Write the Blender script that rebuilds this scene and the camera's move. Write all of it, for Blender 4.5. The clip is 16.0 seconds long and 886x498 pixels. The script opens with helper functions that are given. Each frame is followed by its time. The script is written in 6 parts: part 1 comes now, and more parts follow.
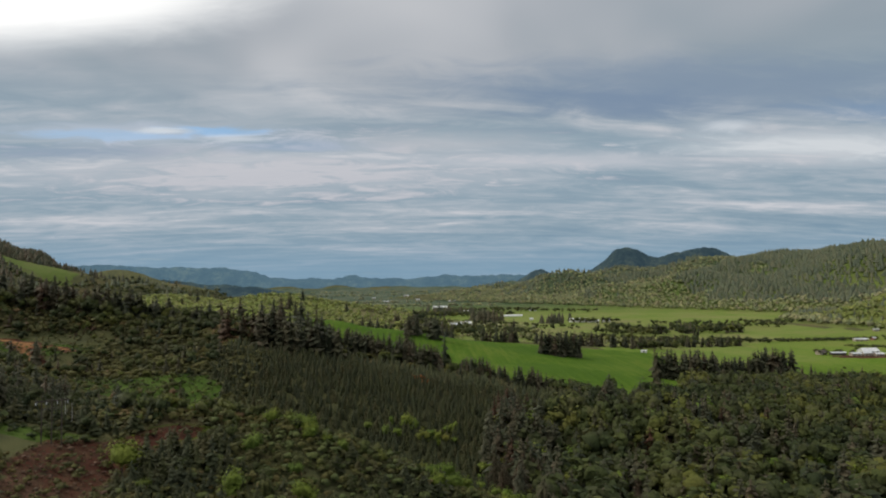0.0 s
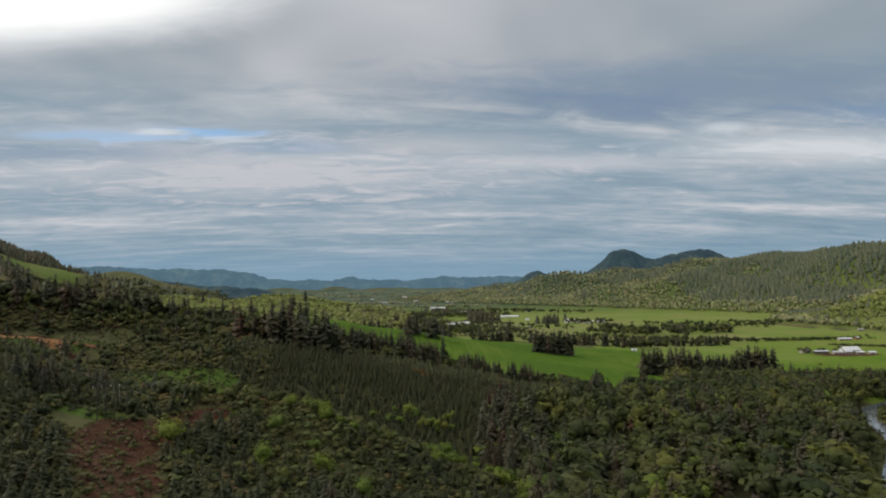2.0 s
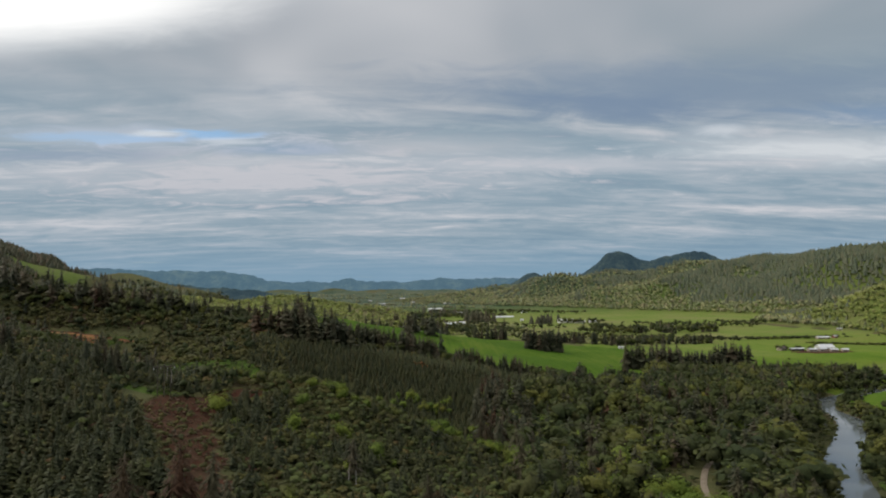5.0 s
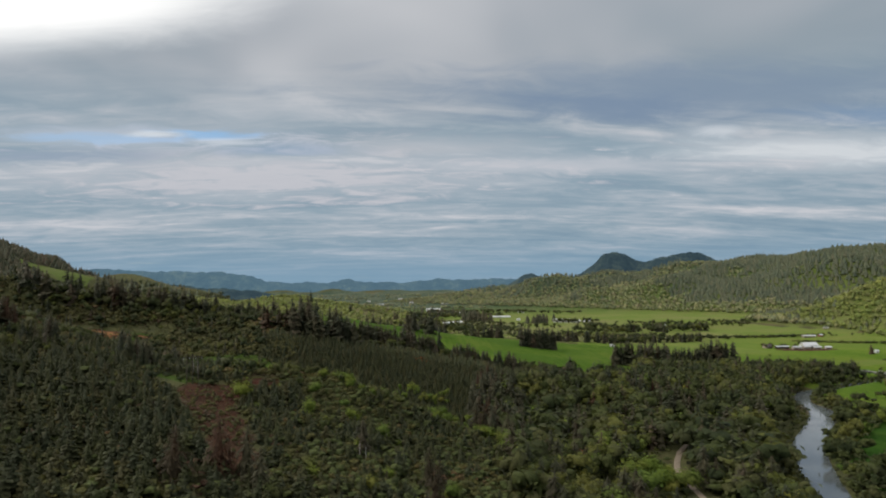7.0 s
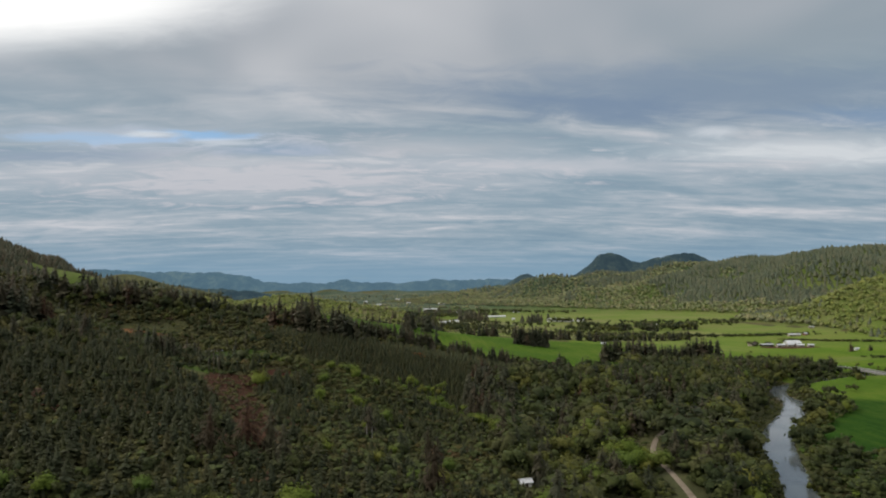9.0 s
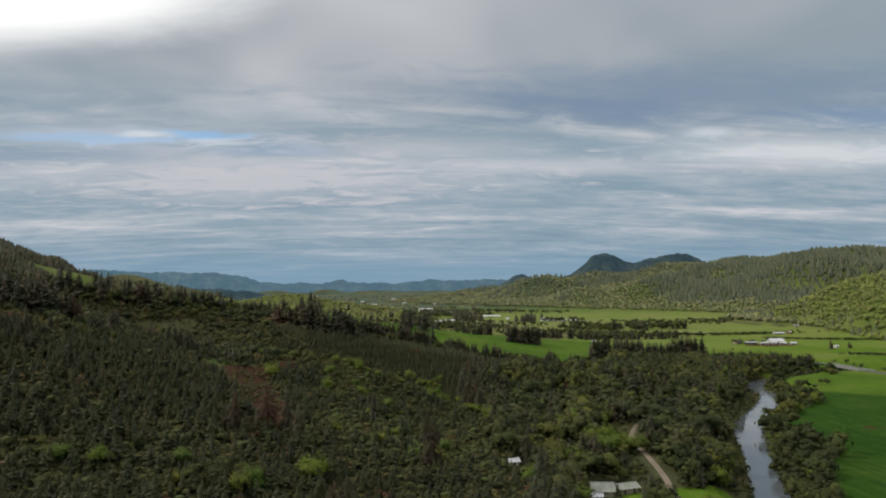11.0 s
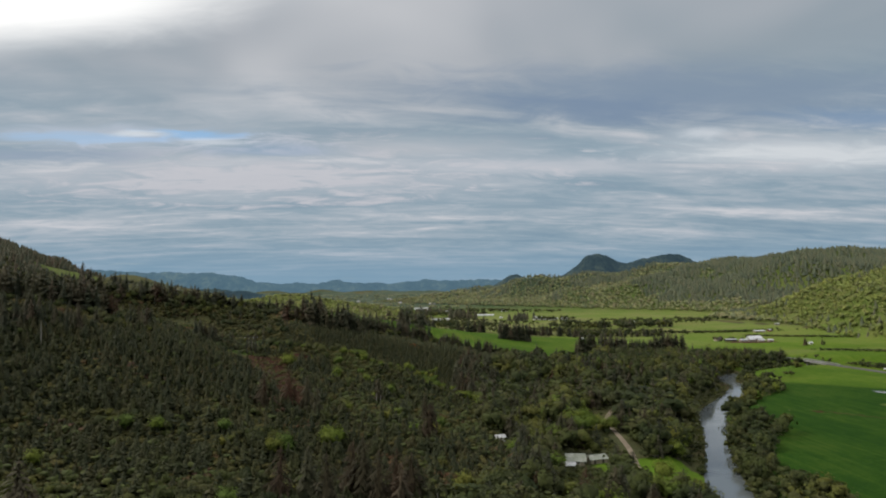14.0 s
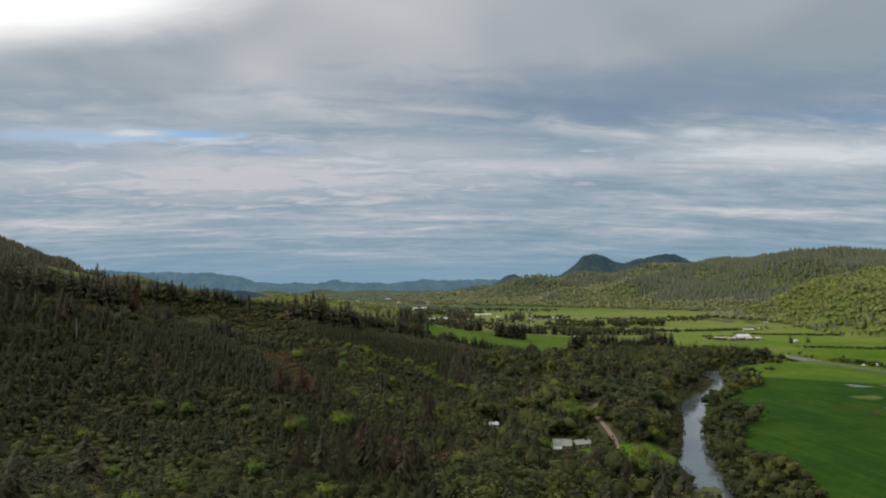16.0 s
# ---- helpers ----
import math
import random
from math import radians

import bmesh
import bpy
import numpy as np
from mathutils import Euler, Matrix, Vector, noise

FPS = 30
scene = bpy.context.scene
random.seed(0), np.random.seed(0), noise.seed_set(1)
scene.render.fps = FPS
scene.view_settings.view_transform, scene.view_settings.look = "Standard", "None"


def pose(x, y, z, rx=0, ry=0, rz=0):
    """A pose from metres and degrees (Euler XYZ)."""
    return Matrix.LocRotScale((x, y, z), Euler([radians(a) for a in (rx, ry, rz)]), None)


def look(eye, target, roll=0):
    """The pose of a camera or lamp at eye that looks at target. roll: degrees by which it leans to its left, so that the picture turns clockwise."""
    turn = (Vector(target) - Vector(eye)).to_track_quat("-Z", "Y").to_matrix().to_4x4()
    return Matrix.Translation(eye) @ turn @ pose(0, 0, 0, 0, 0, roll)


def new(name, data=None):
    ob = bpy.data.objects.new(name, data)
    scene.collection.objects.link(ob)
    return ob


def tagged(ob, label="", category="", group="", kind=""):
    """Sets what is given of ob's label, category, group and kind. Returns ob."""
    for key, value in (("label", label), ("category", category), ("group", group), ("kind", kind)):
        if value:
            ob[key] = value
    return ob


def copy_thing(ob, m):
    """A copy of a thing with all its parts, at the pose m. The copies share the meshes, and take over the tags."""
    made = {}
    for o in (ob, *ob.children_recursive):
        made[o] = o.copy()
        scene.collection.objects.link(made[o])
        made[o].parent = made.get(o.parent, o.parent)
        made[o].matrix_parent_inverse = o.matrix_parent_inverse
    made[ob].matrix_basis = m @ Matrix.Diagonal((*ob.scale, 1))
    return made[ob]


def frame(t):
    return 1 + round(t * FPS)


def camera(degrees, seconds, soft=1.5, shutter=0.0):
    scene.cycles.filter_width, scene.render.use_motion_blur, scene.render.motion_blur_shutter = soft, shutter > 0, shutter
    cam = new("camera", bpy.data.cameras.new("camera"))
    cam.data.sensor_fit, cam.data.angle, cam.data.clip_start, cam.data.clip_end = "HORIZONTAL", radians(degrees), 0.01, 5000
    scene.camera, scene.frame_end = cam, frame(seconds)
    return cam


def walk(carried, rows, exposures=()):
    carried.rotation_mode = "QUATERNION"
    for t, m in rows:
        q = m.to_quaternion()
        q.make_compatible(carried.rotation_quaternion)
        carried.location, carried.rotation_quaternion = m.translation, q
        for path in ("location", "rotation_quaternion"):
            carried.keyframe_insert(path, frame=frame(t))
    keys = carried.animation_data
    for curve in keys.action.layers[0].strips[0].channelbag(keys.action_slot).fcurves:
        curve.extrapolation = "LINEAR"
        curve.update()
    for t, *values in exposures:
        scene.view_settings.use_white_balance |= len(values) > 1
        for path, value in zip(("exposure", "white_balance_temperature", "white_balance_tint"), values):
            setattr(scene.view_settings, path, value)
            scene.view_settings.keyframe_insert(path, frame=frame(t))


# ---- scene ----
cam = camera(66.65, 16.0, 2.0)
LEAN = pose(0, 0, 0, 0, 0, -0.435)
PATH = [  # seconds, x, y, z, tilt, turn
    (0, 0.00, 0.00, 90.00, 92.760, -3.497),
    (1, -1.13, -14.10, 89.84, 92.826, -3.599),
    (2, -2.26, -28.24, 89.68, 92.890, -3.698),
    (3, -3.39, -42.44, 89.49, 92.948, -3.793),
    (4, -4.52, -56.75, 89.27, 92.999, -3.879),
    (5, -5.66, -71.17, 89.01, 93.041, -3.958),
    (6, -6.81, -85.69, 88.73, 93.074, -4.040),
    (7, -7.99, -100.25, 88.45, 93.100, -4.139),
    (8, -9.23, -114.80, 88.18, 93.121, -4.268),
    (9, -10.52, -129.30, 87.95, 93.139, -4.435),
    (10, -11.86, -143.79, 87.75, 93.152, -4.625),
    (11, -13.23, -158.32, 87.60, 93.161, -4.818),
    (12, -14.62, -172.92, 87.48, 93.166, -4.992),
    (13, -16.02, -187.62, 87.42, 93.166, -5.132),
    (14, -17.43, -202.42, 87.39, 93.162, -5.242),
    (15, -18.84, -217.28, 87.38, 93.156, -5.332),
    (16, -20.25, -232.17, 87.38, 93.149, -5.412),
]
walk(cam, [(t, pose(x, y, z, tilt, 0, turn) @ LEAN) for t, x, y, z, tilt, turn in PATH])

# ---- sky and sun ----
SUN_AZ, SUN_EL = radians(-68), radians(40)      # from +Y towards +X, and up


def node(tree, kind, **values):
    """A node of that kind, with its settings, or its inputs by name or number."""
    n = tree.nodes.new(kind)
    for key, value in values.items():
        if key.startswith("i_"):
            key = key[2:].replace("_", " ")
            slot = n.inputs[int(key)] if key.isdigit() else n.inputs[key]
            if isinstance(value, bpy.types.NodeSocket):
                tree.links.new(value, slot)
            else:
                slot.default_value = value
        else:
            setattr(n, key, value)
    return n


def math_node(tree, op, a, b=0.0, c=0.0):
    n = node(tree, "ShaderNodeMath", operation=op)
    for slot, value in zip(n.inputs, (a, b, c)):
        if isinstance(value, bpy.types.NodeSocket):
            tree.links.new(value, slot)
        else:
            slot.default_value = value
    return n.outputs[0]


def mix_node(tree, fac, a, b, blend="MIX"):
    n = node(tree, "ShaderNodeMix", data_type="RGBA", blend_type=blend)
    for slot, value in ((n.inputs[0], fac), (n.inputs[6], a), (n.inputs[7], b)):
        if isinstance(value, bpy.types.NodeSocket):
            tree.links.new(value, slot)
        else:
            slot.default_value = value if not isinstance(value, tuple) else (*value, 1)[:4]
    return n.outputs[2]


def ramp_node(tree, fac, stops):
    n = node(tree, "ShaderNodeValToRGB")
    tree.links.new(fac, n.inputs[0])
    e = n.color_ramp.elements
    while len(e) < len(stops):
        e.new(0.5)
    for el, (p, col) in zip(e, stops):
        el.position, el.color = p, ((*col, 1) if isinstance(col, tuple) else (col, col, col, 1))
    return n.outputs[0]


def make_sky():
    world = bpy.data.worlds.new("sky")
    world.use_nodes = True
    scene.world = world
    t = world.node_tree
    t.nodes.clear()
    clear = node(t, "ShaderNodeTexSky", sky_type="NISHITA", sun_disc=False, sun_elevation=SUN_EL, sun_rotation=SUN_AZ)
    clear_c = mix_node(t, 1.0, clear.outputs[0], (0.10, 0.10, 0.10), "MULTIPLY")
    way = node(t, "ShaderNodeTexCoord").outputs["Generated"]
    sep = node(t, "ShaderNodeSeparateXYZ", i_0=way)
    z = math_node(t, "MAXIMUM", sep.outputs[2], 0.0)
    lift = math_node(t, "ADD", z, 0.13)
    # the cloud deck, seen as a flat layer overhead
    u = math_node(t, "DIVIDE", sep.outputs[0], lift)
    v = math_node(t, "DIVIDE", sep.outputs[1], lift)
    deck = node(t, "ShaderNodeCombineXYZ", i_0=u, i_1=v, i_2=0.0).outputs[0]
    # broad masses
    broad = node(t, "ShaderNodeTexNoise", i_Vector=deck, i_Scale=0.8, i_Detail=3.0, i_Roughness=0.5, i_Distortion=0.4)
    # long rolls lying across the valley, and the ripples on them
    turn = node(t, "ShaderNodeMapping", i_Vector=deck, i_Scale=(0.24, 1.05, 1.0), i_Rotation=(0, 0, 0.05), i_Location=(3.1, 0.4, 0))
    rolls = node(t, "ShaderNodeTexNoise", i_Vector=turn.outputs[0], i_Scale=2.6, i_Detail=6.0, i_Roughness=0.6, i_Distortion=0.5)
    puffs = node(t, "ShaderNodeMapping", i_Vector=deck, i_Scale=(0.55, 1.0, 1.0), i_Rotation=(0, 0, 0.2), i_Location=(1.7, 2.2, 0))
    fine = node(t, "ShaderNodeTexNoise", i_Vector=puffs.outputs[0], i_Scale=6.0, i_Detail=6.0, i_Roughness=0.6, i_Distortion=0.9)
    low = math_node(t, "MULTIPLY_ADD", rolls.outputs[0], 0.58, math_node(t, "MULTIPLY", broad.outputs[0], 0.22))
    dens = math_node(t, "MULTIPLY_ADD", fine.outputs[0], 0.28, math_node(t, "SUBTRACT", low, 0.045))
    cloud = ramp_node(t, dens, [(0.37, (0.205, 0.300, 0.385)), (0.47, (0.280, 0.368, 0.440)), (0.55, (0.39, 0.45, 0.51)), (0.635, (0.57, 0.585, 0.625))])
    # the higher part of the deck is smooth and thick
    smooth = ramp_node(t, broad.outputs[0], [(0.35, (0.29, 0.345, 0.395)), (0.5, (0.395, 0.425, 0.465)), (0.65, (0.57, 0.58, 0.605))])
    high = node(t, "ShaderNodeMapRange", interpolation_type="SMOOTHSTEP", i_0=z, i_1=0.18, i_2=0.33).outputs[0]
    sky = mix_node(t, high, cloud, smooth)
    # clear slots in the deck
    slots = node(t, "ShaderNodeTexNoise", i_Vector=puffs.outputs[0], i_Scale=0.9, i_Detail=4.0, i_Roughness=0.5, i_Distortion=0.8)
    gap = node(t, "ShaderNodeMapRange", interpolation_type="SMOOTHSTEP", i_0=slots.outputs[0], i_1=0.66, i_2=0.76).outputs[0]
    sky = mix_node(t, math_node(t, "MULTIPLY", gap, 0.7), sky, clear_c)
    # banks and gaps in the deck over the valley's end
    ahead = math_node(t, "MAXIMUM", sep.outputs[1], 0.05)
    across, up = math_node(t, "DIVIDE", sep.outputs[0], ahead), math_node(t, "DIVIDE", z, ahead)
    sway = math_node(t, "ADD", math_node(t, "SUBTRACT", rolls.outputs[0], 0.5), math_node(t, "MULTIPLY", math_node(t, "SUBTRACT", fine.outputs[0], 0.5), 1.0))

    def bank(cu, cv, ru, rv, ragged, edge=1.25, core=0.1):
        a = math_node(t, "DIVIDE", math_node(t, "SUBTRACT", across, cu), ru)
        b = math_node(t, "DIVIDE", math_node(t, "SUBTRACT", up, cv), rv)
        d = math_node(t, "SQRT", math_node(t, "ADD", math_node(t, "MULTIPLY", a, a), math_node(t, "MULTIPLY", b, b)))
        d = math_node(t, "MULTIPLY_ADD", sway, ragged, d)
        return node(t, "ShaderNodeMapRange", interpolation_type="SMOOTHSTEP", i_0=d, i_1=edge, i_2=core).outputs[0]

    BANKS = (
        (0.46, 0.290, 0.60, 0.060, 1.3, 0.80, (0.215, 0.285, 0.385)),     # slate bank
        (0.34, 0.268, 0.20, 0.028, 1.6, 0.55, (0.180, 0.255, 0.375)),
        (0.80, 0.262, 0.22, 0.022, 1.4, 0.65, (0.200, 0.300, 0.450)),
        (0.70, 0.205, 0.30, 0.030, 1.9, 0.88, (0.67, 0.70, 0.73)),      # white bank
        (0.51, 0.236, 0.060, 0.012, 2.2, 0.60, (0.70, 0.73, 0.77)),
        (0.22, 0.182, 0.34, 0.016, 2.4, 0.60, (0.62, 0.62, 0.66)),
        (-0.20, 0.168, 0.36, 0.040, 3.6, 0.75, (0.62, 0.605, 0.64)),      # rippled pale band
        (0.04, 0.205, 0.20, 0.022, 2.2, 0.45, (0.56, 0.56, 0.59)),
        (-0.46, 0.190, 0.16, 0.016, 2.0, 0.65, (0.250, 0.330, 0.440)),
        (-0.16, 0.200, 0.12, 0.014, 2.4, 0.50, (0.270, 0.380, 0.530)),
        (-0.38, 0.221, 0.22, 0.020, 2.6, 0.60, (0.53, 0.575, 0.66)),      # thin veil round the blue gaps
        (-0.445, 0.2165, 0.10, 0.0080, 3.6, 0.55, (0.33, 0.53, 0.78)),   # blue gaps
        (-0.272, 0.2245, 0.065, 0.0095, 3.2, 0.75, (0.27, 0.49, 0.77)),
        (-0.335, 0.2150, 0.045, 0.0060, 2.4, 0.60, (0.38, 0.54, 0.76)),
        (-0.345, 0.2235, 0.045, 0.0050, 2.2, 0.75, (0.68, 0.72, 0.76)),
        (-0.245, 0.2120, 0.055, 0.0065, 2.2, 0.60, (0.66, 0.70, 0.76)),
    )
    for cu, cv, ru, rv, ragged, much, tone in BANKS:
        sky = mix_node(t, math_node(t, "MULTIPLY", bank(cu, cv, ru, rv, ragged), much), sky, tone)
    # thin bright cloud towards the sun and overhead
    side = math_node(t, "MULTIPLY_ADD", sep.outputs[0], -0.30, z)
    side = math_node(t, "MULTIPLY_ADD", math_node(t, "SUBTRACT", broad.outputs[0], 0.5), 0.10, side)
    glow = node(t, "ShaderNodeMapRange", interpolation_type="SMOOTHSTEP", i_0=side, i_1=0.40, i_2=0.56).outputs[0]
    sky = mix_node(t, glow, sky, (1.05, 1.05, 1.05))
    sky = mix_node(t, bank(-0.62, 0.455, 0.46, 0.125, 0.22, 1.12, 0.5), sky, (1.06, 1.06, 1.05))
    # air near the horizon
    low_air = node(t, "ShaderNodeMapRange", interpolation_type="SMOOTHSTEP", i_0=z, i_1=0.005, i_2=0.09, i_3=0.85, i_4=0.0).outputs[0]
    sky = mix_node(t, low_air, sky, (0.20, 0.33, 0.45))
    back = node(t, "ShaderNodeBackground", i_Color=sky, i_Strength=1.0)
    node(t, "ShaderNodeOutputWorld", i_Surface=back.outputs[0])


make_sky()
sun = new("sun", bpy.data.lights.new("sun", "SUN"))
sun.data.energy, sun.data.angle, sun.data.color = 1.75, radians(12.0), (1.0, 0.95, 0.86)
sun_to = Vector((math.sin(SUN_AZ) * math.cos(SUN_EL), math.cos(SUN_AZ) * math.cos(SUN_EL), math.sin(SUN_EL)))
sun.matrix_world = look(sun_to * 900, (0, 0, 0))

# ---- materials ----
def surface(name, colour=(0.5, 0.5, 0.5), rough=0.7, metal=0.0, spec=0.3):
    m = bpy.data.materials.new(name)
    m.use_nodes = True
    t = m.node_tree
    b = t.nodes["Principled BSDF"]
    b.inputs["Base Color"].default_value = (*colour, 1)
    b.inputs["Roughness"].default_value, b.inputs["Metallic"].default_value = rough, metal
    b.inputs["Specular IOR Level"].default_value = spec
    return m, t, b


def worn(name, a, b, size, rough=0.7, metal=0.0, bump=0.2, spec=0.3, fine=8.0):
    """A surface that varies between two colours at two scales, with a fine relief."""
    m, t, p = surface(name, a, rough, metal, spec)
    at = node(t, "ShaderNodeTexCoord").outputs["Object"]
    big = node(t, "ShaderNodeTexNoise", i_Vector=at, i_Scale=1.0 / size, i_Detail=4.0, i_Roughness=0.6)
    small = node(t, "ShaderNodeTexNoise", i_Vector=at, i_Scale=fine / size, i_Detail=3.0, i_Roughness=0.6)
    k = math_node(t, "MULTIPLY_ADD", small.outputs[0], 0.5, math_node(t, "MULTIPLY", big.outputs[0], 0.5))
    col = ramp_node(t, k, [(0.38, a), (0.62, b)])
    t.links.new(col, p.inputs["Base Color"])
    bmp = node(t, "ShaderNodeBump", i_Strength=bump, i_Distance=0.05, i_Height=small.outputs[0])
    t.links.new(bmp.outputs[0], p.inputs["Normal"])
    return m


def foliage(name, shades, thin=0.25, patch=0.05, drift=0.5, single=0.96):
    """Leaves: the plant's own shade from its tint, broken up by patches; a little light comes through."""
    m, t, p = surface(name, shades[0], 0.7, 0.0, 0.12)
    soft = node(t, "ShaderNodeAttribute", attribute_name="soft").outputs["Vector"]
    soft = node(t, "ShaderNodeVectorTransform", vector_type="NORMAL", convert_from="OBJECT", convert_to="WORLD", i_Vector=soft).outputs[0]
    soft = node(t, "ShaderNodeVectorMath", operation="NORMALIZE", i_0=soft).outputs[0]
    t.links.new(soft, p.inputs["Normal"])
    tint = node(t, "ShaderNodeAttribute", attribute_name="tint").outputs["Fac"]
    own = node(t, "ShaderNodeObjectInfo").outputs["Random"]
    both = math_node(t, "FRACT", math_node(t, "ADD", tint, own))
    at = node(t, "ShaderNodeNewGeometry").outputs["Position"]
    n1 = node(t, "ShaderNodeTexNoise", i_Vector=at, i_Scale=patch, i_Detail=2.0)
    n2 = node(t, "ShaderNodeTexNoise", i_Vector=at, i_Scale=1.3, i_Detail=3.0, i_Roughness=0.7)
    k = math_node(t, "MULTIPLY_ADD", math_node(t, "SUBTRACT", n1.outputs[0], 0.5), drift, math_node(t, "MULTIPLY_ADD", both, single, 0.5 - 0.5 * single))
    steps = len(shades) - 1
    col = ramp_node(t, k, [(0.04 + 0.92 * i / steps, s) for i, s in enumerate(shades)])
    speck = node(t, "ShaderNodeMapRange", i_0=n2.outputs[0], i_1=0.3, i_2=0.7, i_3=0.60, i_4=1.40).outputs[0]
    grey = node(t, "ShaderNodeCombineXYZ", i_0=speck, i_1=speck, i_2=speck).outputs[0]
    col = mix_node(t, 1.0, col, grey, "MULTIPLY")
    t.links.new(col, p.inputs["Base Color"])
    thr = node(t, "ShaderNodeBsdfTranslucent", i_Color=col, i_Normal=soft)
    mx = node(t, "ShaderNodeMixShader", i_0=thin, i_1=p.outputs[0], i_2=thr.outputs[0])
    t.links.new(mx.outputs[0], t.nodes["Material Output"].inputs[0])
    return m


FIR = foliage("young_fir_needles", [(0.048, 0.056, 0.029), (0.062, 0.069, 0.031), (0.073, 0.078, 0.031), (0.054, 0.064, 0.033), (0.085, 0.079, 0.034)], 0.3)
SPRUCE = foliage("old_conifer_needles", [(0.043, 0.051, 0.031), (0.062, 0.066, 0.036), (0.081, 0.071, 0.040), (0.052, 0.059, 0.035), (0.092, 0.069, 0.043)], 0.15)
RUSTY = foliage("dying_conifer_needles", [(0.048, 0.033, 0.019), (0.041, 0.037, 0.019), (0.064, 0.033, 0.019), (0.045, 0.040, 0.021)], 0.1)
ALDER = foliage("broadleaf_leaves", [(0.031, 0.042, 0.016), (0.042, 0.056, 0.018), (0.051, 0.057, 0.022), (0.054, 0.068, 0.020), (0.067, 0.081, 0.022), (0.081, 0.083, 0.031), (0.096, 0.109, 0.023), (0.113, 0.115, 0.026)], 0.3, 0.022, 1.9, 0.62)
LIME = foliage("fresh_leaves", [(0.122, 0.184, 0.028), (0.172, 0.205, 0.032), (0.105, 0.165, 0.032), (0.180, 0.176, 0.034)], 0.4)
AMBER = foliage("orange_leaves", [(0.26, 0.10, 0.03), (0.20, 0.09, 0.03)], 0.3)
BRUSH = foliage("brush_leaves", [(0.071, 0.077, 0.032), (0.084, 0.085, 0.032), (0.097, 0.094, 0.032), (0.113, 0.110, 0.034), (0.130, 0.109, 0.037), (0.161, 0.093, 0.049)], 0.35, 0.035, 2.0, 0.42)
GREENS = foliage("young_green_leaves", [(0.065, 0.086, 0.027), (0.088, 0.104, 0.030), (0.074, 0.094, 0.030), (0.113, 0.124, 0.034)], 0.3, 0.03, 1.0, 0.6)
BRACKEN = foliage("bracken_fronds", [(0.105, 0.052, 0.034), (0.080, 0.048, 0.030), (0.135, 0.078, 0.048), (0.075, 0.060, 0.034)], 0.2, 0.06)
# hill leaves and needles: sunlight and far haze painted in as paler colours
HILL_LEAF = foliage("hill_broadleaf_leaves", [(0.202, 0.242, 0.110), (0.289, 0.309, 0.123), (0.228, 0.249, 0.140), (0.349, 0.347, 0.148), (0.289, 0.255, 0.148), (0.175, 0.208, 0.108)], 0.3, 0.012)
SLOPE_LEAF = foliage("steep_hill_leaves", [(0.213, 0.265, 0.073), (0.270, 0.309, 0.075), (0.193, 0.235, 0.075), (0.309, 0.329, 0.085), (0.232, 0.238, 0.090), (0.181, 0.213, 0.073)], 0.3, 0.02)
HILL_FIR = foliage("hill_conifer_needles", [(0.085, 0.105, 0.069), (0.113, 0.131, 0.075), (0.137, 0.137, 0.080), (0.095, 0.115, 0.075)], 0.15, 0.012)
BARK = worn("bark", (0.06, 0.045, 0.035), (0.12, 0.10, 0.08), 0.8, 0.9)
PALE_BARK = worn("bleached_trunk", (0.20, 0.185, 0.165), (0.34, 0.32, 0.29), 0.8, 0.9)
POLE_WOOD = worn("pole_wood", (0.045, 0.035, 0.028), (0.085, 0.07, 0.055), 1.0, 0.9)


